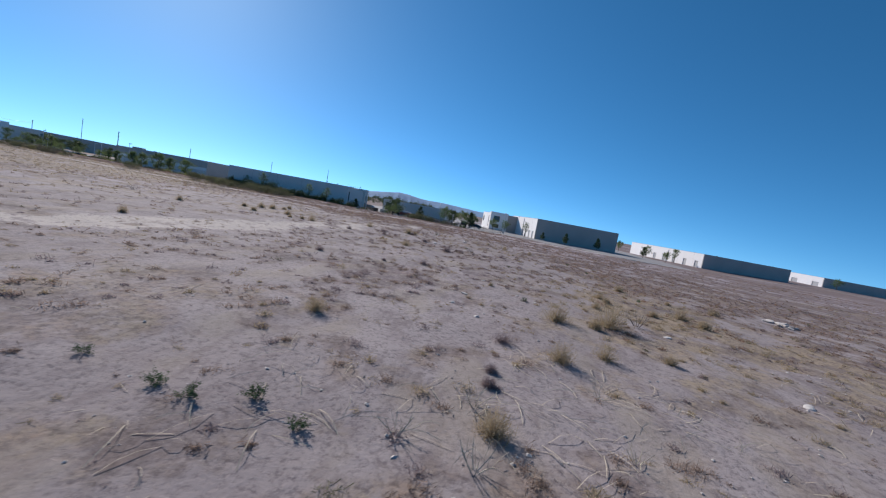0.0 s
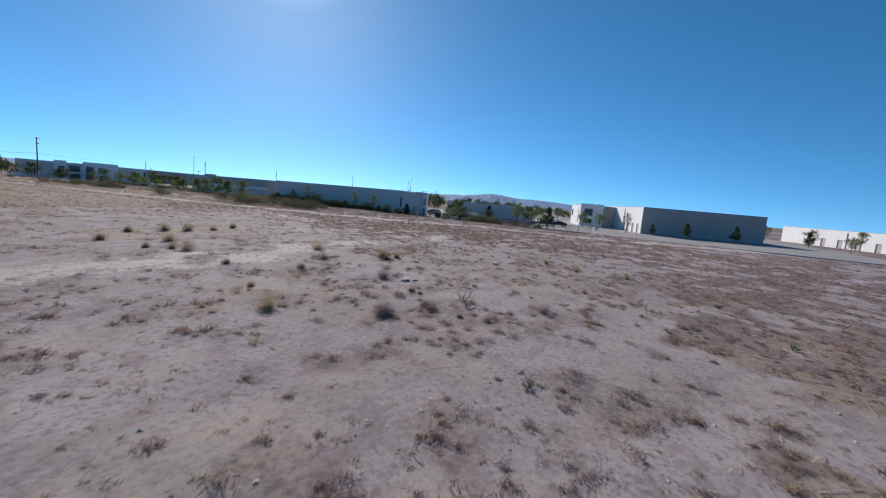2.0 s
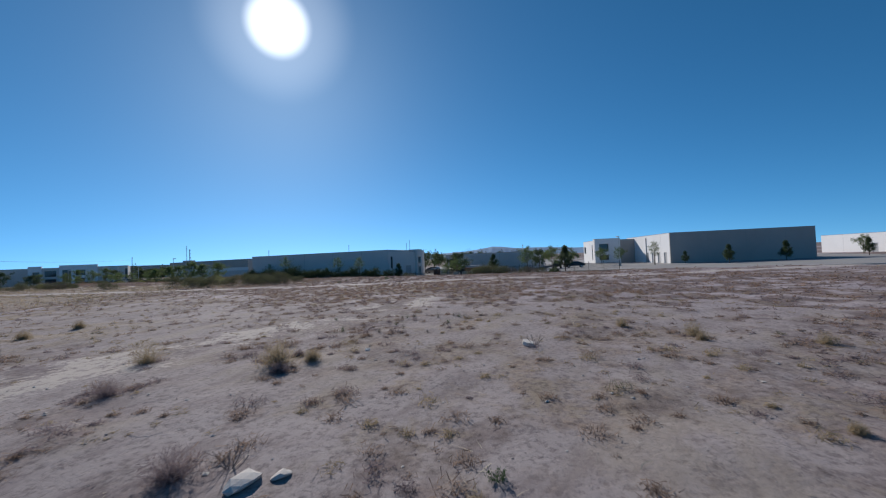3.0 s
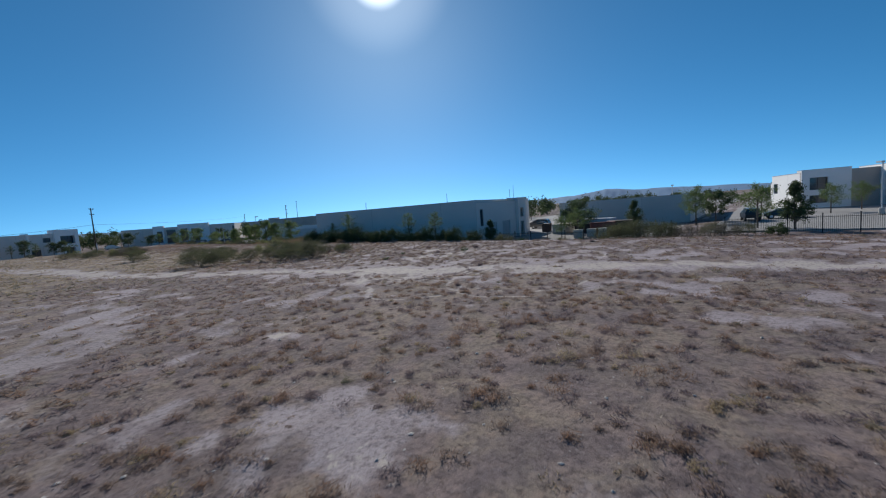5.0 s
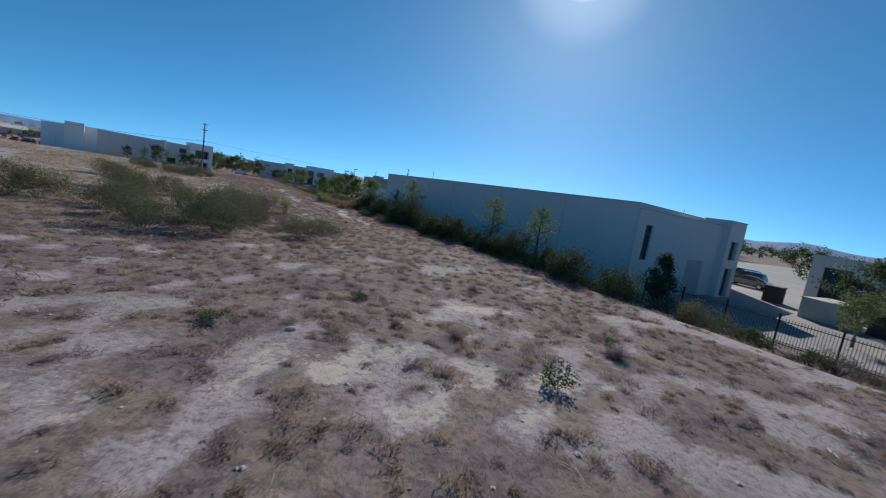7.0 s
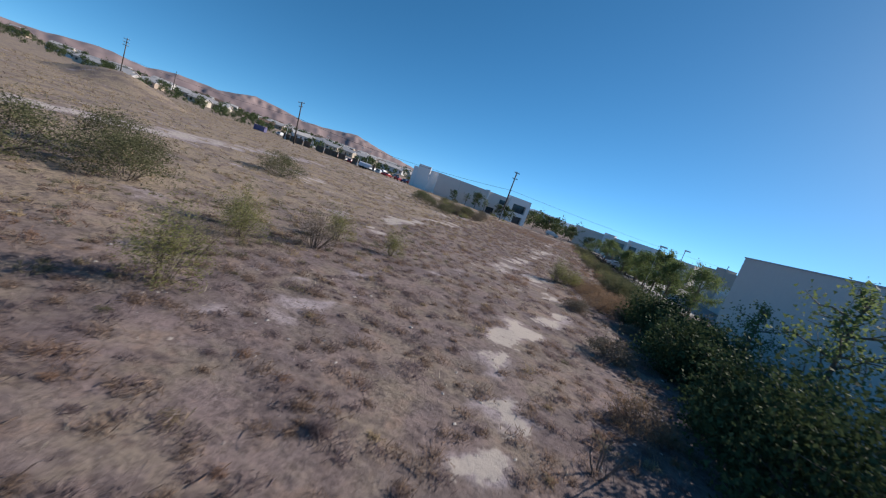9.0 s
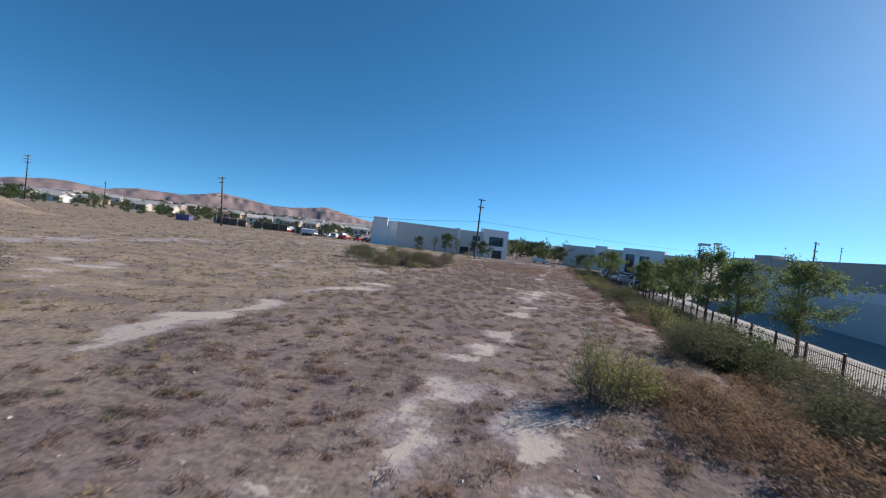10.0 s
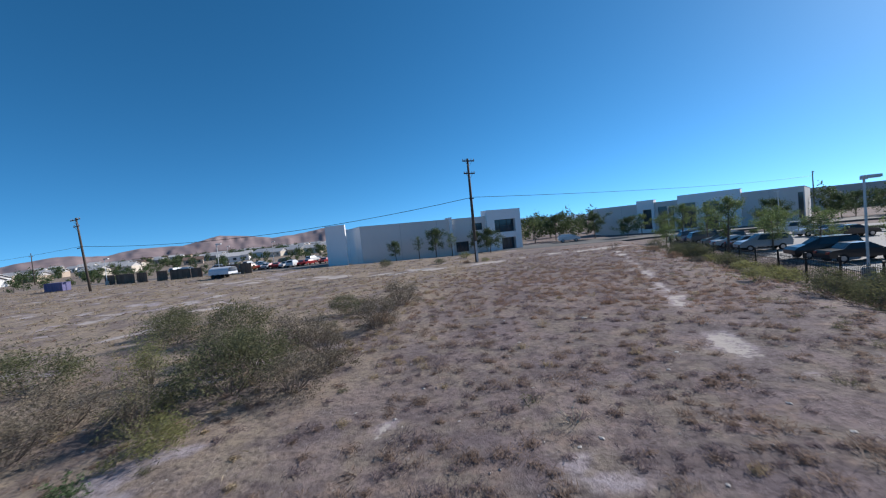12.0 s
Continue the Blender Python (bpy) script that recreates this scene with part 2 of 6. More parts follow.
class Build:
    """Gathers pieces of one mesh."""

    def __init__(self):
        self.v, self.q, self.t, self.n = [], [], [], 0

    def put(self, v, quads=None, tris=None):
        v = np.asarray(v, float)
        if quads is not None and len(quads):
            self.q.append(np.asarray(quads) + self.n)
        if tris is not None and len(tris):
            self.t.append(np.asarray(tris) + self.n)
        self.v.append(v)
        self.n += len(v)
        return self

    def box(self, x0, y0, z0, x1, y1, z1, m=None):
        v = CUBE_V * (x1 - x0, y1 - y0, z1 - z0) + ((x0 + x1) / 2, (y0 + y1) / 2, (z0 + z1) / 2)
        if m is not None:
            v = np.array([m @ Vector(p) for p in v])
        return self.put(v, CUBE_F)

    def tube(self, pts, radii, sides=7, cap=True):
        """A tapered tube along points."""
        pts = [Vector(p) for p in pts]
        rows = []
        for k, p in enumerate(pts):
            d = (pts[min(k + 1, len(pts) - 1)] - pts[max(k - 1, 0)]).normalized()
            a = d.orthogonal().normalized() if abs(d.z) < 0.99 else Vector((1, 0, 0))
            b = d.cross(a)
            rows.append([p + radii[k] * (math.cos(2 * math.pi * s / sides) * a + math.sin(2 * math.pi * s / sides) * b) for s in range(sides)])
        v = np.array([list(p) for r in rows for p in r])
        q = [[k * sides + s, k * sides + (s + 1) % sides, (k + 1) * sides + (s + 1) % sides, (k + 1) * sides + s] for k in range(len(pts) - 1) for s in range(sides)]
        t = []
        if cap:
            e = (len(pts) - 1) * sides
            t = [[e, e + s, e + s + 1] for s in range(1, sides - 1)] + [[0, s + 1, s] for s in range(1, sides - 1)]
        return self.put(v, q, t)

    def weld(self):
        """Joins corners that meet, so that the pieces are one body."""
        v = np.concatenate(self.v)
        _, first, back = np.unique(np.round(v, 3), axis=0, return_index=True, return_inverse=True)
        back = back.ravel()
        self.v, self.n = [v[first]], len(first)
        self.q, self.t = [back[q] for q in self.q], [back[t] for t in self.t]
        return self

    def mesh(self, name, material, smooth=False):
        faces = ([np.concatenate(self.q)] if self.q else []) + ([np.concatenate(self.t)] if self.t else [])
        return mesh_np(name, np.concatenate(self.v), faces, material, smooth)


def part(name, b, material, parent, label="", smooth=False):
    me = b.mesh(name, material, smooth) if isinstance(b, Build) else b
    ob = new(name, me)
    ob.parent = parent
    if label:
        ob["label"] = label
    return ob


def thing(name, label, category, m=None, group="", kind=""):
    ob = tagged(new(name), label, category, group, kind)
    ob.empty_display_size = 0.2
    if m is not None:
        ob.matrix_world = m
    return ob


def smoothstep(a, b, x):
    t = np.clip((np.asarray(x, float) - a) / (b - a), 0, 1)
    return t * t * (3 - 2 * t)


TABLE = np.random.RandomState(7).rand(256, 256)


def lattice(x, y, size, shift=0):
    """Smooth noise from 0 to 1 over the plan."""
    x, y = np.asarray(x, float) / size + shift * 17.3, np.asarray(y, float) / size + shift * 9.7
    i, j = np.floor(x).astype(int), np.floor(y).astype(int)
    u, v = x - i, y - j
    u, v = u * u * (3 - 2 * u), v * v * (3 - 2 * v)
    g = lambda a, b: TABLE[a % 256, b % 256]
    return (g(i, j) * (1 - u) + g(i + 1, j) * u) * (1 - v) + (g(i, j + 1) * (1 - u) + g(i + 1, j + 1) * u) * v


def gz(x, y):
    """The ground's height: a flat field that falls to the paved lots beyond its east and north edges."""
    x, y = np.asarray(x, float), np.asarray(y, float)
    east = smoothstep(16.8, 23.0, x) * smoothstep(260, 200, -y)
    north = smoothstep(6, 34, y)
    rough = 1 - np.maximum(east, north)
    h = 0.2 + rough * (0.30 * (lattice(x, y, 23) - 0.5) + 0.12 * (lattice(x, y, 5.5, 1) - 0.5) + 0.05 * (lattice(x, y, 1.7, 2) - 0.5) + 0.10 * (lattice(x, y, 1.15, 20) - 0.5))
    h = h + 2.9 * smoothstep(10, 0, np.hypot((x + 64) / 1.5, y + 42))
    h = h + 4.5 * smoothstep(210, 640, 0.76 * (y + 45) - 0.65 * (x - 8)) * smoothstep(60, -20, x)
    return h - 1.45 * np.maximum(east * (1 - 0.6 * smoothstep(-122, -134, y)), 0.8 * north)


def to_line(x, y, pts):
    """The distance in plan to a broken line."""
    best = np.full(np.shape(x), 1e9)
    for (ax, ay), (bx, by) in zip(pts, pts[1:]):
        dx, dy = bx - ax, by - ay
        t = np.clip(((x - ax) * dx + (y - ay) * dy) / (dx * dx + dy * dy), 0, 1)
        best = np.minimum(best, np.hypot(x - ax - t * dx, y - ay - t * dy))
    return best


ROAD = [(-30, 8), (-24, -30), (-20, -55), (-16, -74), (-15, -90), (-12.6, -97), (-8.6, -105.5), (-6.2, -111.5), (-3, -123.5), (0, -134), (3, -150), (20, -185)]
TRAIL = [(8.6, -79.8), (8.9, -78), (9.8, -75), (10.1, -73), (10.2, -71), (10.3, -68.5), (10.7, -65.7), (11.0, -63.8), (11.1, -60.5), (11.5, -57.2), (11.8, -52), (12.0, -47.8), (12.7, -44.6)]
TRAIL_B = [(12.7, -44.6), (12.8, -42.8), (13.8, -40.4), (13.4, -37.3), (12.8, -35.1), (12.4, -33.2), (12.7, -28.5), (13.5, -19.8), (15, 3)]
CLEARING = [(10.0, -46.5), (11.0, -45.8), (12.3, -45.0), (13.2, -45.5), (12.6, -46.9), (14.6, -47.0), (14.7, -45.0), (14.3, -43.8)]
SIDE_PATH = [(17.3, -62), (17.5, -59.4), (17.9, -56.4), (17.4, -53), (17.8, -46), (18.2, -38)]
SPUR_C = [(7.4, -74.3), (8.1, -73.5), (9.4, -73.3), (10.2, -72.4)]
SPUR_D = [(10.8, -66), (12.0, -68.6), (12.7, -70), (12.9, -72), (13.3, -75), (13.8, -77), (13.4, -79.5), (12.2, -83), (12.3, -86), (12.9, -87.8), (12.1, -89.5)]
SPUR = [(10.4, -75.4), (12.2, -76.1), (13.2, -75.6)]
SPUR_B = [(3.7, -75), (2.6, -71.6), (2.4, -70), (2.0, -67.7), (2.9, -66.2), (1.6, -62.5), (1.2, -59.5), (2.2, -57.5), (2.6, -54.5)]
PATCHES = [(13.0, -61.7, 0.5), (7.6, -90, 0.5), (4.6, -38.2, 0.5), (8.3, -38.4, 0.4), (-17.2, -125.8, 0.5), (-10.2, -122.4, 0.9)]
MOTTLED = [(12.2, -49.0, 2.6, 5.0), (-3.0, -50.5, 7.5, 5.0), (-9.0, -66.0, 6.0, 5.0), (5.0, -113.5, 7.0, 4.6), (-24.0, -26.0, 17.0, 13.0), (-45.0, -6.0, 26.0, 8.0)]  # centre and reach of ground where soil and tufts mingle
WASH = [(-75, -132), (-48, -135.5), (-39, -135.5), (-29, -138), (-20, -136)]
EDGE = [(-35, -3), (-8, -7), (6, 1), (18, 6)]


def zones(x, y):
    """Weeds, bare dirt, rusty tint and straw tint over the plan, each 0 to 1."""
    n1, n2, n3 = lattice(x, y, 6.0, 3), lattice(x, y, 2.2, 4), lattice(x, y, 14.0, 5)
    n4 = lattice(x, y, 0.9, 6)
    rag = 1.6 * (n2 - 0.5) + 0.9 * (n4 - 0.5)
    bare = smoothstep(2.7, 0.3, to_line(x, y, ROAD) + 1.1 * rag) * (0.76 - 0.22 * smoothstep(-70, -50, y))
    trod = np.maximum(smoothstep(0.74, 0.3, to_line(x, y, TRAIL) + 0.2 * rag + 0.6 * (n4 - 0.5)), smoothstep(0.55, 0.2, to_line(x, y, TRAIL_B) + 0.3 * rag + 0.5 * (n4 - 0.5)))  # bare even where weeds are thick
    trod = np.maximum(trod, smoothstep(0.85, 0.35, to_line(x, y, CLEARING) + 0.5 * rag))
    gaps = smoothstep(0.43, 0.56, 0.4 * lattice(x, y, 1.5, 21) + 0.6 * lattice(x, y, 0.8, 22))  # weeds that cross the trails
    trod = trod * (0.15 + 0.85 * gaps)
    bare = np.maximum(bare, trod)
    bare = np.maximum(bare, 0.45 * smoothstep(0.7, 0.2, to_line(x, y, SIDE_PATH) + 0.5 * rag))
    bare = np.maximum(bare, smoothstep(0.6, 0.2, to_line(x, y, SPUR) + 0.9 * rag))
    fleck = 0.5 * lattice(x, y, 1.9, 16) + 0.5 * lattice(x, y, 0.95, 17)
    for px, py, rx, ry in MOTTLED:
        bare = np.maximum(bare, 0.85 * smoothstep(0.50, 0.62, fleck) * smoothstep(1.1, 0.7, np.hypot((x - px) / rx, (y - py) / ry) + 0.2 * rag))
    bare = np.maximum(bare, smoothstep(0.9, 0.3, to_line(x, y, SPUR_C) + 0.7 * rag))
    bare = np.maximum(bare, smoothstep(0.75, 0.2, to_line(x, y, SPUR_D) + 0.9 * rag))
    bare = np.maximum(bare, smoothstep(0.9, 0.35, to_line(x, y, SPUR_B) + 0.7 * rag))
    for px, py, pr in PATCHES:
        bare = np.maximum(bare, 0.9 * smoothstep(1.0, 0.55, np.hypot(x - px, (y - py) / 1.3) / pr + 0.5 * rag))
    bare = np.maximum(bare, 0.8 * smoothstep(3.0, 1.2, to_line(x, y, WASH) + rag))
    bare = np.maximum(bare, smoothstep(2.6, 1.2, to_line(x, y, EDGE) + rag))
    bare = np.maximum(bare, 0.75 * smoothstep(4.4, 2.6, np.hypot(x + 6.2, y + 119.0) + 1.2 * rag))
    bare = bare * 0.9
    west = smoothstep(-14, -32, x) * smoothstep(-100, -118, y)  # the worn western part
    mid = smoothstep(-98, -108, y) * (1 - west)  # the middle part, where soil shows between the mats
    dense = 1 - 0.6 * west - 0.42 * mid * (1 - smoothstep(13, 7, np.hypot((x + 20) / 1.2, y + 132)))
    fld = 0.22 + 0.56 * (0.55 * n1 + 0.3 * n2 + 0.15 * n3)
    weed = smoothstep(0.20, 0.50, fld * (0.75 + 0.35 * dense) + 0.14 * dense) * dense * (1 - 0.7 * bare)
    weed = np.maximum(weed, 0.62 * smoothstep(9, 3, np.hypot((x + 63) / 1.5, y + 161)))
    weed = weed * (1 - smoothstep(2.0, 1.2, to_line(x, y, ROAD) + 0.5 * rag))
    patch = smoothstep(0.55, 0.66, n1 * 0.55 + n2 * 0.45) * west
    tussock = smoothstep(7, 3, np.hypot((x + 41) / 1.5, y + 125) + 2 * rag) + smoothstep(3.4, 1.6, np.hypot(x + 50, y + 143.5) + rag)  # straw grass beside the wash
    patch = np.maximum(patch, np.clip(tussock, 0, 1))
    weed = np.maximum(weed, patch * 0.75)
    far_west = smoothstep(-124, -116, y + 2 * rag) * smoothstep(-14, -26, x)  # straw grass over the far western field
    weed = np.maximum(weed, 0.5 * far_west)
    weed = np.maximum(weed, 0.8 * smoothstep(7.5, 3.5, np.hypot(x + 13.5, (y + 112) / 1.3) + rag))
    south = smoothstep(-155.5, -160.5, y + 2.2 * rag) * smoothstep(-72, -62, x) * smoothstep(-4, -14, x)  # the browner strip to the south
    weed = np.maximum(weed, 0.6 * south)
    # mats of weed with bare soil between them
    c = 0.24 * lattice(x, y, 2.6, 8) + 0.40 * lattice(x + 0.5 * y, y, 1.25, 9) + 0.36 * lattice(x - 0.4 * y, y, 0.7, 10)
    line = 0.47 - 0.035 * (1 - west) - 0.03 * smoothstep(-72, -62, y) * smoothstep(1, 5, x) + (0.52 - weed) * 0.42
    weed = smoothstep(line - 0.09, line + 0.09, c) * (1 - 0.45 * west * (1 - south))
    weed = weed * (1 - 0.8 * trod)
    rust = smoothstep(0.45, 0.7, n3) * (1 - west) * 0.55 * (1 - 0.8 * smoothstep(-6, 0, x) * smoothstep(-128, -120, y) * smoothstep(-96, -104, y)) + 0.4 * smoothstep(-22, -5, x) * smoothstep(-128, -150, y)
    rust = np.maximum(rust, 0.8 * smoothstep(16, 7, np.hypot((x + 9) / 1.5, y + 164) + 2 * rag))
    rust = np.maximum(rust, smoothstep(12, 5, np.hypot((x + 15) / 1.2, y + 131)) * 0.5)
    rust = np.maximum(rust, 0.6 * south)
    rust = np.maximum(rust, 0.95 * smoothstep(0.46, 0.60, 0.5 * n1 + 0.5 * n3) * smoothstep(3, 7, x) * smoothstep(-80, -72, y))
    straw = np.clip(0.5 * far_west + 0.5 * n2 * smoothstep(15, 7, np.hypot((x + 10) / 1.3, y + 132)) + 0.25 * south * smoothstep(-30, -46, x) + smoothstep(7, -4, x) * smoothstep(-104, -80, y) + 0.3 * smoothstep(-105, -88, y) * n2 + 0.8 * smoothstep(11, 4, np.hypot((x + 64) / 1.4, y + 160)) + 0.5 * smoothstep(0.62, 0.75, n3) * west + np.clip(tussock, 0, 1), 0, 1)
    return weed, bare, np.clip(rust, 0, 1), straw

# ---------------------------------------------------------------- ground
def graded(lo, hi, step, far):
    inner = np.arange(lo, hi + step / 2, step)
    out, d, w = [], step, 0.0
    while w < far:
        d *= 1.22
        w += d
        out.append(w)
    out = np.array(out)
    return np.concatenate([lo - out[::-1], inner, hi + out])


gx, gy = graded(-98, 24, 0.45, 4200), graded(-176, 10, 0.45, 4200)
GX, GY = np.meshgrid(gx, gy)
GZ = gz(GX, GY)
nx, ny = len(gx), len(gy)
idx = np.arange(nx * ny).reshape(ny, nx)
quads = np.stack([idx[:-1, :-1], idx[:-1, 1:], idx[1:, 1:], idx[1:, :-1]], -1).reshape(-1, 4)

soil, nt, p = nodes_of("dry_field_soil")
pos = nt.nodes.new("ShaderNodeNewGeometry").outputs["Position"]
attr = nt.nodes.new("ShaderNodeAttribute")
attr.attribute_name = "zone"
sep = nt.nodes.new("ShaderNodeSeparateColor")
nt.links.new(attr.outputs["Color"], sep.inputs[0])
weed_s, bare_s, rust_s = sep.outputs[0], sep.outputs[1], sep.outputs[2]
straw_s = attr.outputs["Alpha"]
n_big, n_mid, n_small, n_fine = noise_n(nt, pos, 0.13), noise_n(nt, pos, 1.1, 6.0, 0.6), noise_n(nt, pos, 4.0, 7.0, 0.7), noise_n(nt, pos, 22.0, 4.0, 0.6)
n_grain = noise_n(nt, pos, 7.0, 8.0, 0.78)
n_tone = noise_n(nt, pos, 0.75, 4.0, 0.6)
worn = nt.nodes.new("ShaderNodeAttribute")
worn.attribute_name = "worn"
base = mix_rgb(nt, ramp(nt, n_big, 0.3, 0.7), (0.355, 0.300, 0.305), (0.425, 0.364, 0.374))
base = mix_rgb(nt, worn.outputs["Fac"], base, mix_rgb(nt, ramp(nt, n_big, 0.3, 0.7), (0.298, 0.253, 0.243), (0.366, 0.316, 0.304)))
base = mix_rgb(nt, math_n(nt, "MULTIPLY", ramp(nt, n_mid, 0.45, 0.72), 0.5), base, (0.225, 0.180, 0.182))
base = mix_rgb(nt, math_n(nt, "MULTIPLY", ramp(nt, n_grain, 0.53, 0.36), 0.75), base, (0.130, 0.103, 0.105))
stretch = nt.nodes.new("ShaderNodeMapping")
stretch.inputs["Rotation"].default_value = (0, 0, radians(24))
stretch.inputs["Scale"].default_value = (0.45, 1.0, 1.0)
nt.links.new(pos, stretch.inputs["Vector"])
n_stain, n_tint = noise_n(nt, stretch.outputs[0], 1.3, 7.0, 0.68), noise_n(nt, stretch.outputs[0], 0.5, 5.0, 0.6)
base = mix_rgb(nt, math_n(nt, "MULTIPLY", ramp(nt, n_stain, 0.50, 0.64), math_n(nt, "MULTIPLY", worn.outputs["Fac"], 0.62)), base, (0.205, 0.165, 0.160))
base = mix_rgb(nt, math_n(nt, "MULTIPLY", ramp(nt, n_tint, 0.50, 0.66), math_n(nt, "MULTIPLY", worn.outputs["Fac"], 0.45)), base, (0.33, 0.275, 0.215))
clump = noise_n(nt, pos, 3.2, 4.0, 0.6)
n_hue = noise_n(nt, pos, 1.9, 3.0, 0.6)
litter = mix_rgb(nt, ramp(nt, n_tone, 0.40, 0.60), (0.225, 0.168, 0.168), (0.235, 0.19, 0.15))
litter = mix_rgb(nt, math_n(nt, "MULTIPLY", ramp(nt, n_hue, 0.52, 0.66), 0.7), litter, (0.27, 0.185, 0.145))
litter = mix_rgb(nt, math_n(nt, "MULTIPLY", rust_s, 0.4), litter, (0.26, 0.172, 0.135))
litter = mix_rgb(nt, math_n(nt, "MULTIPLY", straw_s, 0.8), litter, (0.37, 0.29, 0.195))
n_patch = noise_n(nt, pos, 0.42, 5.0, 0.65)
litter = mix_rgb(nt, math_n(nt, "MULTIPLY", ramp(nt, n_patch, 0.46, 0.60), 0.6), litter, (0.135, 0.105, 0.112))
# dark mottling painted in for the shadows among the weed clumps
litter = mix_rgb(nt, math_n(nt, "MULTIPLY", ramp(nt, clump, 0.50, 0.62), math_n(nt, "SUBTRACT", 0.7, math_n(nt, "MULTIPLY", straw_s, 0.35))), litter, (0.10, 0.075, 0.073))
litter = mix_rgb(nt, math_n(nt, "MULTIPLY", ramp(nt, n_grain, 0.54, 0.36), 0.65), litter, (0.07, 0.053, 0.053))
litter = mix_rgb(nt, math_n(nt, "MULTIPLY", ramp(nt, n_grain, 0.56, 0.70), 0.5), litter, (0.36, 0.295, 0.28))
edge = math_n(nt, "ADD", weed_s, math_n(nt, "MULTIPLY", math_n(nt, "SUBTRACT", math_n(nt, "ADD", math_n(nt, "MULTIPLY", n_small, 0.5), math_n(nt, "MULTIPLY", n_mid, 0.5)), 0.5), 2.4))
col = mix_rgb(nt, math_n(nt, "MULTIPLY", ramp(nt, edge, 0.15, 0.8), 0.9), base, litter)
pale = mix_rgb(nt, n_small, (0.43, 0.372, 0.328), (0.52, 0.458, 0.405))
bedge = math_n(nt, "ADD", math_n(nt, "SUBTRACT", bare_s, math_n(nt, "MULTIPLY", weed_s, 0.75)), math_n(nt, "MULTIPLY", math_n(nt, "SUBTRACT", math_n(nt, "MULTIPLY", math_n(nt, "ADD", n_grain, clump), 0.5), 0.52), 3.4))
col = mix_rgb(nt, math_n(nt, "MULTIPLY", ramp(nt, bedge, 0.32, 0.62), 0.92), col, pale)
# wheel ruts: circles left by turning vehicles
rut = None
for cx, cy, r in ((-4.0, -121.0, 2.5), (-4.1, -121.1, 3.0), (-3.9, -121.0, 3.5), (-3.7, -121.2, 4.1), (-3.4, -121.0, 4.8), (-9.3, -124.8, 2.4), (-5.6, -129.4, 2.8), (-5.3, -129.2, 4.2), (3.0, -126.0, 3.4), (3.2, -126.2, 4.2)):
    dist = nt.nodes.new("ShaderNodeVectorMath")
    dist.operation = "DISTANCE"
    flat = nt.nodes.new("ShaderNodeVectorMath")
    flat.operation = "MULTIPLY"
    flat.inputs[1].default_value = (1, 1, 0)
    nt.links.new(pos, flat.inputs[0])
    nt.links.new(flat.outputs[0], dist.inputs[0])
    dist.inputs[1].default_value = (cx, cy, 0)
    off = math_n(nt, "ABSOLUTE", math_n(nt, "SUBTRACT", math_n(nt, "ADD", dist.outputs["Value"], math_n(nt, "MULTIPLY", n_mid, 0.5)), r + 0.25))
    one = ramp(nt, off, 0.17, 0.05)
    rut = one if rut is None else math_n(nt, "MAXIMUM", rut, one)
rut = math_n(nt, "MULTIPLY", rut, ramp(nt, n_mid, 0.40, 0.58))
col = mix_rgb(nt, math_n(nt, "MULTIPLY", rut, 0.7), col, (0.50, 0.44, 0.41))
speck = ramp(nt, n_fine, 0.60, 0.72)
col = mix_rgb(nt, math_n(nt, "MULTIPLY", speck, 0.22), col, (0.52, 0.47, 0.44))
dark = ramp(nt, n_fine, 0.40, 0.28)
col = mix_rgb(nt, math_n(nt, "MULTIPLY", dark, 0.4), col, (0.15, 0.118, 0.112))
nt.links.new(col, p.inputs["Base Color"])
p.inputs["Roughness"].default_value = 0.95
p.inputs["Specular IOR Level"].default_value = 0.15
hsum = math_n(nt, "ADD", math_n(nt, "MULTIPLY", n_small, 0.6), math_n(nt, "MULTIPLY", n_grain, 0.6))
hsum = math_n(nt, "SUBTRACT", hsum, math_n(nt, "MULTIPLY", rut, 0.5))
hsum = math_n(nt, "ADD", hsum, math_n(nt, "MULTIPLY", clump, 0.7))
hsum = math_n(nt, "MULTIPLY", hsum, math_n(nt, "SUBTRACT", 1.0, math_n(nt, "MULTIPLY", math_n(nt, "MAXIMUM", bare_s, worn.outputs["Fac"]), 0.55)))
bump(nt, p, hsum, 0.75, 0.075)

ground = tagged(new("ground", mesh_np("ground", np.stack([GX, GY, GZ], -1).reshape(-1, 3), quads, soil, True)), "dry dusty field of pale soil with worn tracks", "ground", kind="structure")
zone = ground.data.color_attributes.new("zone", "FLOAT_COLOR", "POINT")
zone.data.foreach_set("color", np.stack(zones(GX, GY), -1).astype(np.float32).ravel())
worn = ground.data.attributes.new("worn", "FLOAT", "POINT")
worn.data.foreach_set("value", (smoothstep(-14, -32, GX) * smoothstep(-100, -118, GY)).astype(np.float32).ravel())


def slab(name, label, pts, z, material, thick=0.3):
    """A flat paved piece over a convex outline."""
    n = len(pts)
    zs = z if isinstance(z, (list, tuple)) else [z] * n
    v = [(x, y, q) for (x, y), q in zip(pts, zs)] + [(x, y, q - thick) for (x, y), q in zip(pts, zs)]
    bm = bmesh.new()
    vs = [bm.verts.new(q) for q in v]
    bm.faces.new(vs[:n])
    bm.faces.new(vs[:n - 1:-1])
    for k in range(n):
        bm.faces.new((vs[k], vs[n + k], vs[n + (k + 1) % n], vs[(k + 1) % n]))
    bmesh.ops.recalc_face_normals(bm, faces=bm.faces)
    me = bpy.data.meshes.new(name)
    bm.to_mesh(me)
    me.materials.append(material)
    return tagged(new(name, me), label, "pavement", kind="structure")


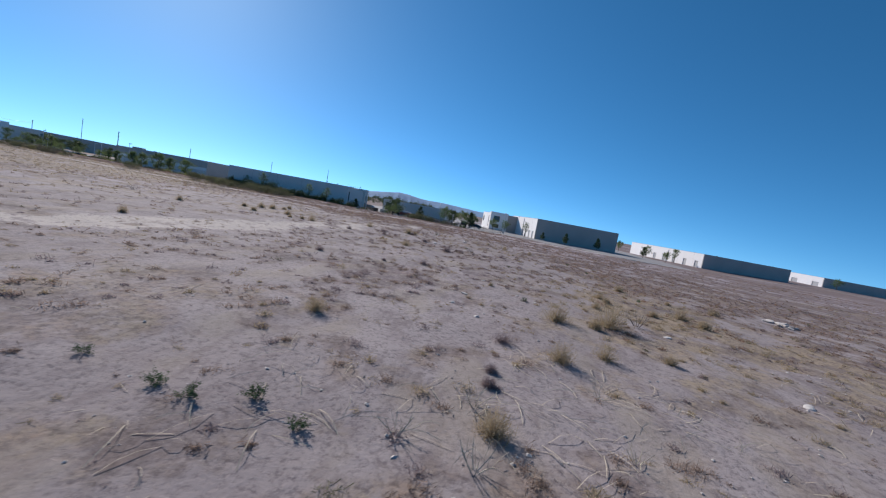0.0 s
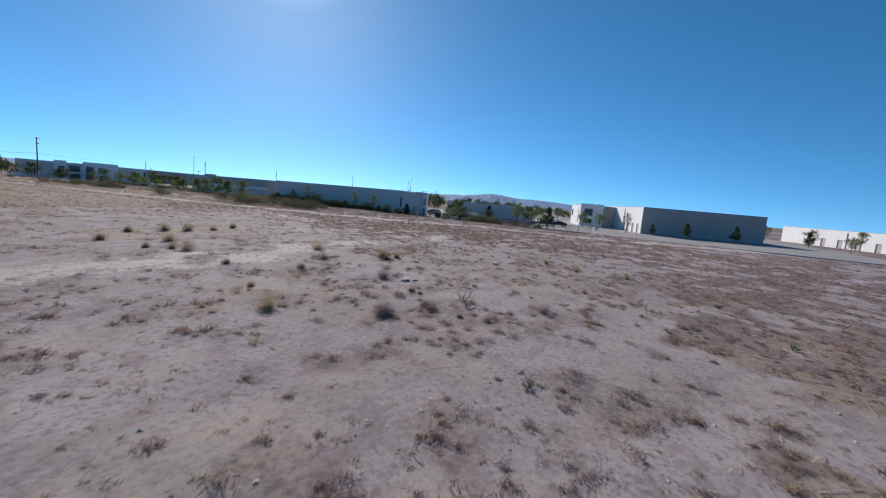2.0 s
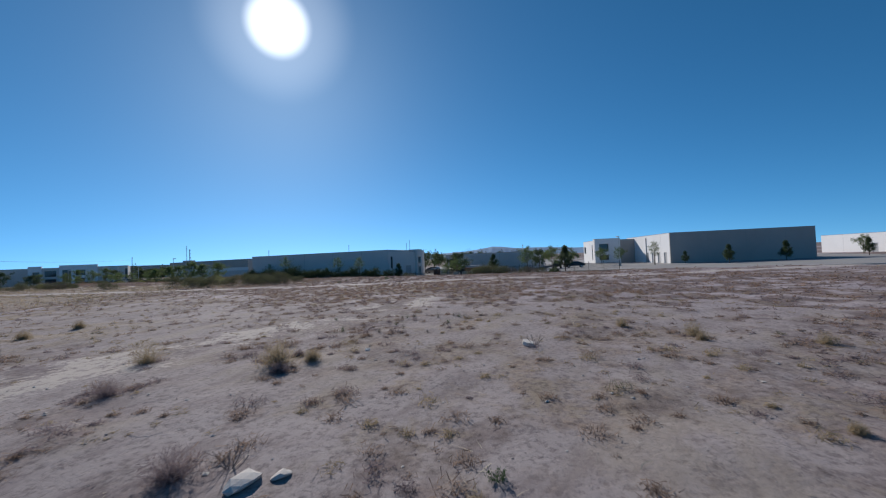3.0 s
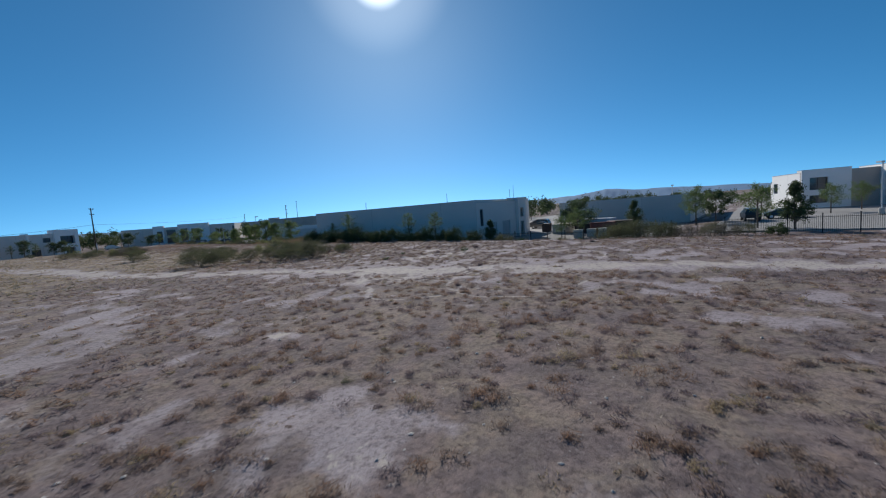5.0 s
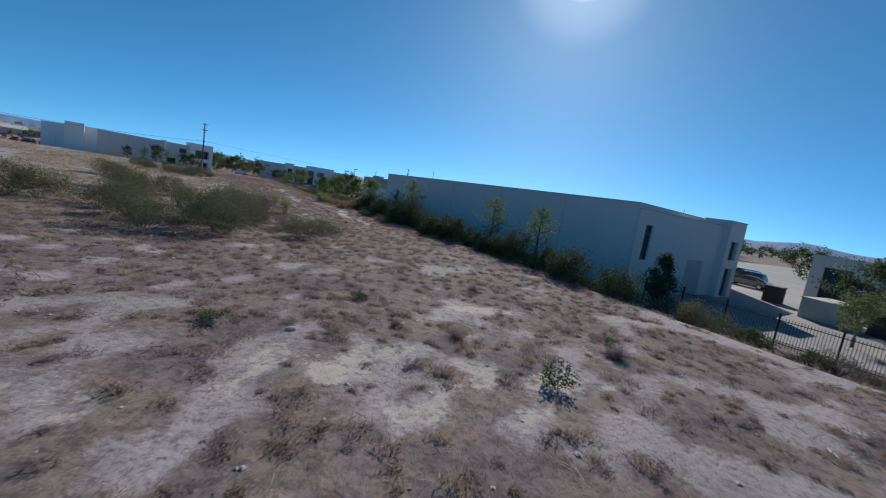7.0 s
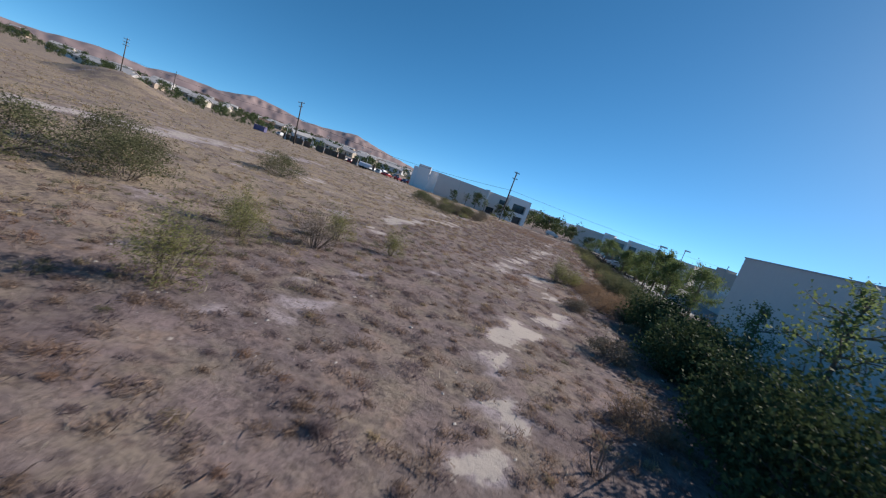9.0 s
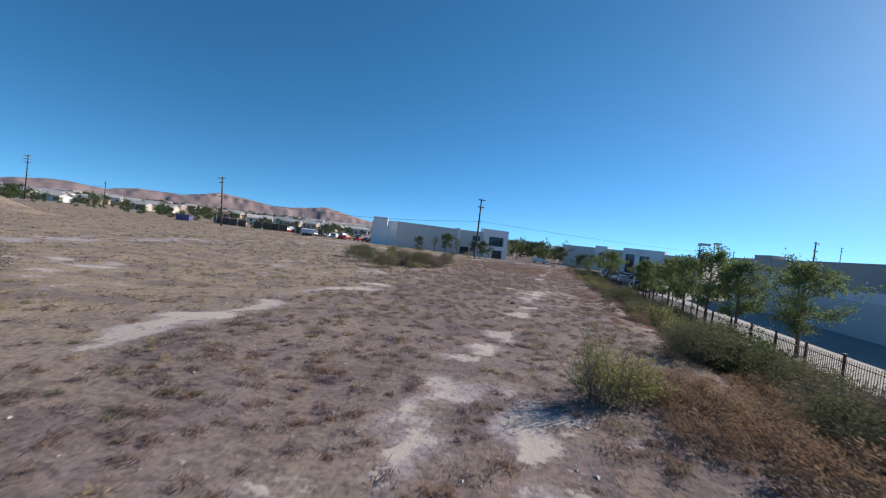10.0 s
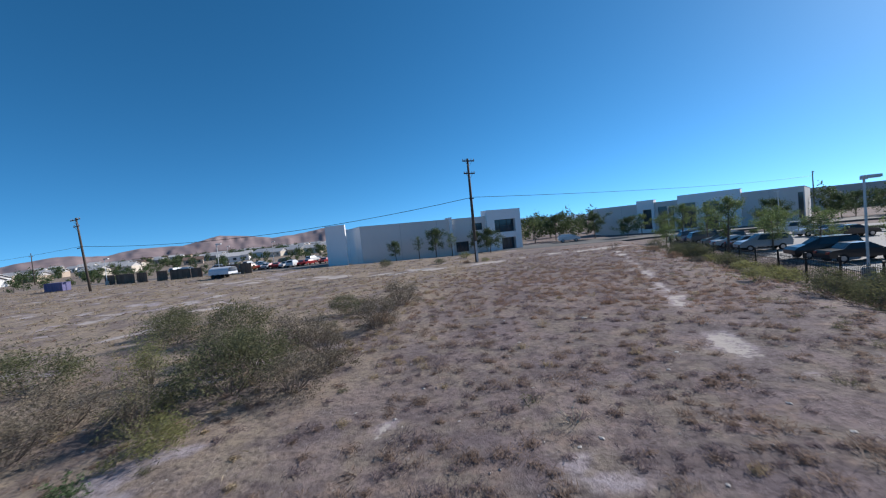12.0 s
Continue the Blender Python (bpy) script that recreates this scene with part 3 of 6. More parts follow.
LOT = -1.24
slab("pavement", "asphalt parking lot with pale worn surface", [(27, -66), (130, -66), (130, 31), (27, 31)], LOT + 0.03, ASPHALT_PALE)
SOUTH = -0.33
slab("pavement", "asphalt driveway between the warehouses", [(28, -121.7), (260, -121.7), (260, -66.3), (28, -66.3)], LOT + 0.02, ASPHALT_PALE)
slab("pavement", "sloping asphalt driveway between the warehouses", [(28, -134.3), (260, -134.3), (260, -121.7), (28, -121.7)], [SOUTH, SOUTH, LOT + 0.02, LOT + 0.02], ASPHALT_PALE)
slab("pavement", "asphalt yard before the large warehouses", [(28, -205), (260, -205), (260, -134.3), (28, -134.3)], SOUTH, ASPHALT_PALE)
slab("kerb", "pale concrete kerb along the southern yard", [(27.6, -205), (28, -205), (28, -134.3), (27.6, -134.3)], SOUTH + 0.12, CONCRETE, 0.5)
slab("road", "asphalt road along the field's north edge", [(-220, 15), (20, 35), (26.6, 39), (140, 41), (140, 50), (18, 50), (-220, 26)], -0.93, ASPHALT)

# ---------------------------------------------------------------- hills
def hills(name, label, dist, crest, material, seed, step=0.2):
    """A chain of hills: crest gives azimuth and elevation in degrees, seen from the field."""
    az = np.arange(crest[0][0], crest[-1][0] + step / 2, step)
    el = np.interp(az, [c[0] for c in crest], [c[1] for c in crest])
    el = el + 0.14 * (lattice(az, az * 0 + seed, 2.3, seed) - 0.5) + 0.08 * (lattice(az, az * 0, 0.8, seed + 1) - 0.5)
    rows = np.linspace(0, 1, 15)
    V = []
    for r in rows:
        d = dist * (0.86 + 0.14 * r) + 50 * (lattice(az * 3, az * 0 + r * 8, 9, seed) - 0.5)
        up = np.sin(r * math.pi / 2) ** 1.3
        fold = 0.34 * (lattice(az, az * 0 + r * 1.1, 1.5, seed + 2) - 0.5) + 0.22 * (lattice(az + 0.4 * r, az * 0 + r * 2.3, 0.6, seed + 3) - 0.5)
        z = np.tan(np.radians(np.maximum(el, 0.02))) * dist * (up + 2.6 * r * (1 - r) * fold) - 3
        V.append(np.stack([d * np.sin(np.radians(az)), -70 + d * np.cos(np.radians(az)), z], -1))
    back = V[-1].copy()
    back[:, 0] *= 1.15
    back[:, 1] *= 1.15
    back[:, 2] = -20
    V.append(back)
    V = np.array(V)
    m, n = V.shape[:2]
    k = np.arange(m * n).reshape(m, n)
    q = np.stack([k[:-1, :-1], k[:-1, 1:], k[1:, 1:], k[1:, :-1]], -1).reshape(-1, 4)
    return tagged(new(name, mesh_np(name, V.reshape(-1, 3), q, material, True)), label, "hills", kind="structure")


HILL = surface("dry_hillside", (0.215, 0.16, 0.165), (0.31, 0.232, 0.222), 0.008, 0.05, 0.95, 0.0)
# the haze over the far ridge is put into its blue base colour
HILL_FAR = surface("haze_tinted_hillside", (0.10, 0.21, 0.36), (0.14, 0.25, 0.40), 0.002, 0.02, 0.95, 0.0)
hills("backdrop", "bare reddish-brown hills behind the town", 1900, [(-100, 0.3), (-80, 0.7), (-66, 0.9), (-62, 1.0), (-58, 1.5), (-54, 1.25), (-51, 1.75), (-47, 1.6), (-43, 2.55), (-40, 2.2), (-37, 1.7), (-34, 1.9), (-30, 2.4), (-27, 1.8), (-24.5, 1.3), (-20, 0.6), (-15, 0.3), (-8, 0.1)], HILL, 3)
hills("backdrop", "distant mountain ridge with pale blue haze painted into its colour", 4000, [(-24, 0.3), (-19, 0.9), (-13, 1.0), (-8, 0.8), (-2, 0.95), (3, 0.75), (10, 0.5), (30, 0.4), (52, 0.35), (60, 0.6), (66, 0.75), (70, 0.9), (74, 1.45), (78, 1.1), (82, 1.0), (86, 0.8), (92, 0.5), (105, 0.3)], HILL_FAR, 11)

# ---------------------------------------------------------------- buildings
def facade(b, length, z0, z1, holes, thick=0.3, m=None):
    """A wall along x from 0, its outer face at y = 0, with openings (x0, z0, x1, z1) cut through it."""
    xs = sorted({0.0, length, *(h[0] for h in holes), *(h[2] for h in holes)})
    zs = sorted({z0, z1, *(h[1] for h in holes), *(h[3] for h in holes)})
    for xa, xb in zip(xs, xs[1:]):
        za = None
        for zb, zc in zip(zs, zs[1:]):
            cx, cz = (xa + xb) / 2, (zb + zc) / 2
            cut = any(h[0] < cx < h[2] and h[1] < cz < h[3] for h in holes)
            if cut:
                if za is not None:
                    b.box(xa, 0, za, xb, thick, zb, m)
                za = None
            elif za is None:
                za = zb
        if za is not None:
            b.box(xa, 0, za, xb, thick, zs[-1], m)


def window_part(parent, m, x0, z0, x1, z1, cols, rows, back=0.14, name="window"):
    """A glazed opening: frame, mullions and a pane for each field."""
    b, f = Build(), 0.07
    b.box(x0, back, z0, x1, back + 0.1, z0 + f, m).box(x0, back, z1 - f, x1, back + 0.1, z1, m)
    b.box(x0, back, z0 + f, x0 + f, back + 0.1, z1 - f, m).box(x1 - f, back, z0 + f, x1, back + 0.1, z1 - f, m)
    w, h = (x1 - x0 - f) / cols, (z1 - z0 - f) / rows
    win = part(name, b.weld(), FRAME_MET, parent)
    for c in range(1, cols):
        part("mullion", Build().box(x0 + c * w, back, z0 + f, x0 + c * w + f, back + 0.1, z1 - f, m), FRAME_MET, win)
    for r in range(1, rows):
        part("transom", Build().box(x0 + f, back + 0.012, z0 + r * h, x1 - f, back + 0.088, z0 + r * h + f, m), FRAME_MET, win)
    for c in range(cols):
        for r in range(rows):
            g = Build().box(x0 + f + c * w, back + 0.04, z0 + f + r * h, x0 + (c + 1) * w, back + 0.055, z0 + (r + 1) * h, m)
            part("pane", g, GLASS, win)
    return win


def roll_door(parent, m, x0, z0, x1, z1, back=0.16):
    door = part("door", Build().box(x0, back + 0.05, z0, x1, back + 0.07, z1, m), DOOR_MET, parent, "grey sectional roll-up door")
    n = max(1, round((z1 - z0) / 0.45))
    h = (z1 - z0) / n
    for k in range(n):
        part("slat", Build().box(x0, back, z0 + k * h + 0.012, x1, back + 0.048, z0 + (k + 1) * h - 0.012, m), DOOR_MET, door)
    return door


def building(label, x, y, turn, length, depth, z0, z1, front=(), side=(), blocks=(), paint=PAINT_GREY, side_paint=None, joints=7.4, stripe=None, category="building", name="warehouse", downpipes=()):
    """A tilt-up building. Its front runs from (x, y) along the direction turn (degrees from +x); its outer face looks to the right of that way,
    and the left end wall is its side. Openings: (kind, x0, z0, x1, z1, cols, rows) along the wall; heights above z0. blocks: (x0, x1, rise, out): taller parts."""
    M = pose(x, y, 0, 0, 0, turn)
    th = thing(name, label, category, pose(x, y, z0, 0, 0, turn))
    H = z1 - z0
    I = Matrix.Identity(4)
    left = Matrix.Translation((0, depth, 0)) @ Matrix.Rotation(radians(-90), 4, "Z")
    right = Matrix.Translation((length, 0, 0)) @ Matrix.Rotation(radians(90), 4, "Z")
    rear = Matrix.Translation((length, depth, 0)) @ Matrix.Rotation(radians(180), 4, "Z")
    holes = lambda some: [tuple(o[1:5]) for o in some]
    b = Build()
    facade(b, length, -0.5, H, holes(front), 0.3, I)
    part("wall", b.weld(), paint, th)
    b = Build()
    facade(b, depth - 0.3, -0.5, H, holes(side), 0.3, left)
    part("wall", b.weld(), side_paint or paint, th)
    b = Build()
    facade(b, depth - 0.3, -0.5, H, [], 0.3, right @ Matrix.Translation((0.3, 0, 0)))
    part("wall", b.weld(), paint, th)
    b = Build()
    facade(b, length - 0.6, -0.5, H, [], 0.3, rear @ Matrix.Translation((0.3, 0, 0)))
    part("wall", b.weld(), paint, th)
    part("roof", Build().box(0.3, 0.3, H - 0.9, length - 0.3, depth - 0.3, H - 0.7), ROOFING, th)
    cap = Build()
    cap.box(-0.04, -0.04, H, length + 0.04, 0.34, H + 0.06)
    cap.box(-0.04, 0.34, H, 0.34, depth + 0.04, H + 0.06).box(length - 0.34, 0.34, H, length + 0.04, depth + 0.04, H + 0.06)
    cap.box(0.34, depth - 0.34, H, length - 0.34, depth + 0.04, H + 0.06)
    part("coping", cap.weld(), DOOR_MET, th, "grey metal parapet coping")
    for m, some in ((I, front), (left, side)):
        for o in some:
            if o[0] == "door":
                roll_door(th, m, *o[1:5])
            else:
                window_part(th, m, *o[1:7], name="glass_door" if o[0] == "entry" else "window")
    if joints:
        strip = Build().box(-0.02, -0.004, 0, 0.02, 0.01, H - 0.02).mesh("panel_joint", JOINT)
        for m, l, some in ((I, length, front), (left, depth, side)):
            k = joints
            while k < l - 1:
                if not any(o[1] - 0.1 < k < o[3] + 0.1 for o in some):
                    part("panel_joint", strip, None, th).matrix_local = m @ Matrix.Translation((k, 0, 0))
                k += joints
    if stripe:
        for za, zb, pm in stripe:
            part("band", Build().box(0.01, -0.006, za, length - 0.01, 0.01, zb), pm, th)
    for xa, xb, rise, out in blocks:
        bb = Build()
        facade(bb, xb - xa, -0.5, H + rise, [(o[1] - xa, o[2], o[3] - xa, o[4]) for o in front if xa < o[1] < xb], 0.28, Matrix.Translation((xa, -out, 0)))
        bb.box(xa, -out + 0.28, H - 0.6, xb, 1.6, H + rise)
        if out > 0.3:
            bb.box(xa, -out + 0.28, -0.5, xa + 0.2, -0.002, H - 0.6).box(xb - 0.2, -out + 0.28, -0.5, xb, -0.002, H - 0.6)
        part("entrance_block", bb.weld(), side_paint or paint, th)
        part("coping", Build().box(xa - 0.04, -out - 0.04, H + rise, xb + 0.04, 1.64, H + rise + 0.06), DOOR_MET, th)
    for xd in downpipes:
        pm = left if xd < 0 else I
        part("downpipe", Build().box(abs(xd) - 0.07, -0.16, 0.1, abs(xd) + 0.07, -0.02, H - 0.6, pm), DOOR_MET, th)
    return th


def W(x0, z0, x1, z1, c=1, r=1):
    return ("win", x0, z0, x1, z1, c, r)


# long grey warehouse beside the hedge: its west wall, then its south wall with doors
ang_a = math.degrees(math.atan2(-104 + 68.5, 27 - 22.5))
building("long pale grey tilt-up warehouse behind a dark hedge", 22.5, -68.5, ang_a, 35.8, 24, LOT, 5.4, paint=PAINT_GREY, name="warehouse")
building("grey warehouse end with roll-up doors and corner office windows", 27.06, -104.2, 0, 15, 4.5, LOT, 5.0,
    front=[W(1.0, 2.6, 1.9, 5.2, 1, 4), ("door", 3.2, 0.1, 5.8, 3.0), ("door", 7.6, 0.1, 10.2, 3.0), W(12.9, 3.4, 14.2, 5.0, 2, 2), ("entry", 12.9, 0.1, 14.2, 2.6, 2, 1)], blocks=[(12.2, 14.98, 0.5, 0.6)], joints=0)
# building across the drive
building("low grey warehouse with corner windows behind parked equipment", 52, -107, -88, 22, 30, LOT, 3.9, front=[W(1.0, 0.8, 3.0, 4.1, 3, 5)], side=[W(26.0, 0.9, 28.6, 4.2, 3, 5)], paint=PAINT_LIGHT, side_paint=PAINT_LIGHT)
# warehouse north of the hedge, with a pale band
building("tan warehouse with a pale band beyond the parking lot", 40.6, -7.5, -90, 38, 50, LOT, 5.5, paint=PAINT_TAN, stripe=[(0.0, 3.28, PAINT_GREY), (3.3, 4.3, PAINT_WHITE)], blocks=[(7.0, 11.0, 0.5, 0.02)], joints=9.0)
# office building across the lot
building("two-storey pale office building with dark glass", 20.5, 70, -29.64, 42.4, 30, LOT - 0.1, 6.0,
    front=[W(12.6, 1.0, 14.6, 5.8, 1, 3), W(16.0, 3.8, 19.4, 6.2, 3, 2), W(21.3, 0.6, 24.0, 6.4, 2, 5), W(25.4, 4.0, 28.4, 6.2, 3, 2), ("entry", 25.6, 0.1, 28.2, 2.8, 3, 1), W(16.0, 0.6, 19.4, 2.8, 3, 1), W(38.4, 1.2, 39.6, 2.6, 1, 1), W(41.4, 1.0, 42.2, 6.2, 1, 4)],
    blocks=[(11.3, 15.2, 0.7, 0.5), (20.4, 32.3, 0.9, 0.7)], paint=PAINT_LIGHT, side_paint=PAINT_WHITE, name="office_building")
# building behind the utility pole
ang_c = math.degrees(math.atan2(41 - 20, 2.5 + 24))
building("two-storey grey office building with glazed corner entrance", -24, 20, ang_c, 33.8, 26, -1.0, 6.2,
    front=[W(27.4, 3.7, 32.4, 6.3, 3, 2), ("entry", 28.8, 0.1, 32.2, 2.5, 4, 1), W(18.6, 0.6, 21.4, 2.6, 3, 1), W(22.4, 4.6, 24.8, 6.0, 2, 1)],
    blocks=[(25.6, 33.78, 1.1, 0.6), (17.4, 17.9, 0.3, 0.4)], paint=PAINT_GREY, side_paint=PAINT_WHITE, name="office_building")
part("wing_wall", Build().box(-30.5, 19.2, -1.3, -26.6, 19.6, 6.9), PAINT_WHITE, thing("screen_wall", "pale freestanding entrance wall beside the office building", "wall", pose(0, 0, 0)))
# sawtooth row of large warehouses in the south-east
ROW = -73.0


# sunlit ends and shaded fronts are put into two paints, white and grey
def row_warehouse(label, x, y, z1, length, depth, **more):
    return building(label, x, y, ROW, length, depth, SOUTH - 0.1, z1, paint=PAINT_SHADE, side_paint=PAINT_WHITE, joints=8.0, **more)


side_doors = [("door", 25.5 - k * 3.6, 0.1, 27.1 - k * 3.6, 2.6) for k in range(4)]
row_warehouse("large warehouse with white end wall painted sunlit and grey front painted shaded", 56.5, -160.6, 6.6, 30, 29, side=side_doors, downpipes=(-15.0,))
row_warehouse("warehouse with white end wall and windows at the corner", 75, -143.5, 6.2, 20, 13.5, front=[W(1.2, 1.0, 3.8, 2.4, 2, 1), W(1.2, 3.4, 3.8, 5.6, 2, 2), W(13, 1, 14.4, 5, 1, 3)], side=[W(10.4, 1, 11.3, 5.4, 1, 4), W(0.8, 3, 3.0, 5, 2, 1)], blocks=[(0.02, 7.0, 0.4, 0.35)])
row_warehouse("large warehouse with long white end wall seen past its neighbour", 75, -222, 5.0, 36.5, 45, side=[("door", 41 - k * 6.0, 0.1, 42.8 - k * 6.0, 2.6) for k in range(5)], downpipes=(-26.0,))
row_warehouse("farther warehouse of the row painted sunlit white and shaded grey", 128, -297, 4.6, 45, 45, side=[("door", 40, 0.1, 43, 2.6), ("door", 30, 0.1, 33, 2.6)])
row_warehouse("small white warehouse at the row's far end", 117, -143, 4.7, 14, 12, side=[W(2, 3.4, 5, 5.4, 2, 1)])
# warehouses beyond the road, north
building("long pale warehouse beyond the road with small windows", 66, 118, 1.5, 90, 40, -1.2, 6.6, front=[W(8 + 9 * k, 3.2, 10.4 + 9 * k, 5.0, 2, 1) for k in range(5)], paint=PAINT_TAN)

# ---------------------------------------------------------------- utility poles and wires
def utility_pole(x, y, h, turn, arms, label="tall dark wooden utility pole with crossarms", group="utility poles", lean=0.0):
    z = float(gz(x, y))
    th = thing("utility_pole", label, "pole", pose(x, y, z, 0, lean, turn), group)
    b = Build().tube([(0, 0, -0.8), (0, 0, h * 0.5), (0, 0, h)], [0.19, 0.16, 0.12], 10)
    part("shaft", b, POLE_WOOD, th, smooth=True)
    for za, half in arms:
        arm = part("crossarm", Build().box(-half, -0.20, za - 0.06, half, -0.10, za + 0.06), POLE_WOOD, th)
        for k in (-0.92, -0.5, 0.5, 0.92):
            part("insulator", Build().tube([(k * half, -0.15, za + 0.06), (k * half, -0.15, za + 0.16), (k * half, -0.15, za + 0.24)], [0.05, 0.06, 0.03], 6), GALV, arm)
        for s in (-1, 1):
            part("brace", Build().tube([(s * half * 0.6, -0.155, za - 0.06), (s * 0.02, -0.155, za - 0.6)], [0.02, 0.02], 4), GALV, arm)
    return th


main_pole = utility_pole(0, 0, 11.8, 40, [(11.5, 0.75), (10.1, 0.7)], "tall dark wooden utility pole with two crossarms beside a dirt track")
part("comm_bracket", Build().box(-0.32, -0.2, 7.2, 0.25, -0.12, 7.32), POLE_WOOD, main_pole)
part("guard", Build().box(-0.12, -0.21, 0.0, 0.12, -0.12, 2.4), GALV, main_pole)
pole_d = utility_pole(-58.8, -0.8, 11.2, 0, [(10.9, 1.0), (9.9, 0.6)], "leaning wooden utility pole with short crossarms at the yard", lean=-5)
part("comm_bracket", Build().box(-0.7, -0.2, 6.6, 0.3, -0.12, 6.74), POLE_WOOD, pole_d)
utility_pole(70.6, 27, 13.3, 40, [(12.9, 1.2), (11.2, 1.0), (9.6, 1.2)], "tall wooden utility pole with crossarms behind the warehouses")
utility_pole(135, 49, 14.0, 40, [(13.6, 1.2), (12.4, 1.0)], "distant wooden utility pole above the warehouse roofs")
utility_pole(82, 92, 12.2, 40, [(11.9, 0.5)], "distant slender utility pole beyond the office building")
utility_pole(-140, 10, 13.5, 20, [(13.2, 1.1), (12.2, 1.1), (11.2, 1.1)], "distant wooden utility pole with many short crossarms")
utility_pole(-178, 60, 12.0, 20, [(10.7, 0.8)], "distant slender wooden utility pole")
for tx, ty, th_ in ((190, 30, 17), (300, 40, 24), (150, 150, 22), (240, 10, 18)):
    utility_pole(tx, ty, th_, 30, [(th_ - 0.4, 1.0), (th_ - 2, 0.8)], "distant slender pole standing above the roofs")


def wire(a, b, sag, r=0.018, name="overhead_wire"):
    a, b = Vector(a), Vector(b)
    pts = [a.lerp(b, k / 16) - Vector((0, 0, sag * 4 * (k / 16) * (1 - k / 16))) for k in range(17)]
    return tagged(new(name, Build().tube(pts, [r] * 17, 5).mesh(name, BLACK_IRON)), "thin black overhead cable between utility poles", "cable", "overhead cables")


wire((0.2, -0.2, 7.45), (-59.4, -1.0, 7.0), 1.5, 0.03)
wire((0.2, -0.2, 7.45), (82, 91.8, 9.6), 0.7, 0.026)
wire((-59.4, -1.0, 7.0), (-140, 9.8, 7.5), 0.9, 0.02)

# ---------------------------------------------------------------- iron fence
def fence(line, pick_from, pick_to, label):
    """Iron fence along a broken line: posts, two rails, pickets; those with y between pick_from and pick_to are single pieces."""
    th = thing("iron_fence", label, "fence", pose(0, 0, 0))
    post = Build().box(-0.04, -0.04, -0.3, 0.04, 0.04, 1.75).box(-0.055, -0.055, 1.75, 0.055, 0.055, 1.8).mesh("post", BLACK_IRON)
    pk = Build().box(-0.010, -0.010, 0.12, 0.010, 0.010, 1.56).put(np.array([[-0.01, -0.01, 1.56], [0.01, -0.01, 1.56], [0.01, 0.01, 1.56], [-0.01, 0.01, 1.56], [0, 0, 1.64]]), None, [[0, 1, 4], [1, 2, 4], [2, 3, 4], [3, 0, 4]])
    pv, single, rest = np.concatenate(pk.v), pk.mesh("picket", BLACK_IRON), Build()
    stops = []
    for (ax, ay), (bx, by) in zip(line, line[1:]):
        n = max(1, round(math.hypot(bx - ax, by - ay) / 2.4))
        stops += [(ax + (bx - ax) * k / n, ay + (by - ay) * k / n) for k in range(n)]
    stops.append(line[-1])
    for px, py in stops:
        part("post", post, None, th).location = (px, py, float(gz(px, py)))
    for (ax, ay), (bx, by) in zip(stops, stops[1:]):
        za, zb, run = float(gz(ax, ay)), float(gz(bx, by)), math.hypot(bx - ax, by - ay)
        for zr in (0.28, 1.44):
            part("rail", Build().tube([(ax, ay, za + zr), (bx, by, zb + zr)], [0.026, 0.026], 4), BLACK_IRON, th)
        for d in np.arange(0.14, run - 0.08, 0.125):
            u = d / run
            at = (ax + (bx - ax) * u, ay + (by - ay) * u, za + (zb - za) * u)
            if pick_from < at[1] < pick_to:
                part("picket", single, None, th).location = at
            else:
                rest.put(pv + at, CUBE_F, [[8, 9, 12], [9, 10, 12], [10, 11, 12], [11, 8, 12]])
    if rest.n:
        tagged(part("picket_run", rest, BLACK_IRON, th), kind="stuff")
    return th


fence([(21.6, 6), (22.2, -12), (22.9, -25), (23.8, -36), (24.6, -48), (25.4, -64)], -46, -10, "black iron picket fence along the parking lot")
fence([(25.8, -106.5), (25.8, -150)], -124, -106, "black iron picket fence along the warehouse driveway")

# ---------------------------------------------------------------- leaves, shrubs and trees
NARROW = np.array([[-0.5, 0, 0], [0.38, -0.17, 0.04], [0.5, 0.16, -0.03]])
LEAF_Q = np.array([[-0.5, -0.05, 0], [0.3, -0.38, 0.08], [0.45, 0.36, -0.04]])


def leaf_cloud(rs, centres, size, flat=0.0, quad=LEAF_Q):
    """Leaves turned at random round the given centres."""
    n = len(centres)
    q = rs.normal(size=(n, 4))
    q[:, 1:3] *= 1 - flat
    q /= np.linalg.norm(q, axis=1)[:, None]
    w, x, y, z = q.T
    R = np.stack([1 - 2 * (y * y + z * z), 2 * (x * y - z * w), 2 * (x * z + y * w), 2 * (x * y + z * w), 1 - 2 * (x * x + z * z), 2 * (y * z - x * w), 2 * (x * z - y * w), 2 * (y * z + x * w), 1 - 2 * (x * x + y * y)], -1).reshape(n, 3, 3)
    s = size * (0.6 + 0.8 * rs.rand(n))
    v = np.einsum("nij,kj->nki", R, quad) * s[:, None, None] + np.asarray(centres)[:, None]
    k = len(quad)
    return v.reshape(-1, 3), np.arange(n * k).reshape(n, k)


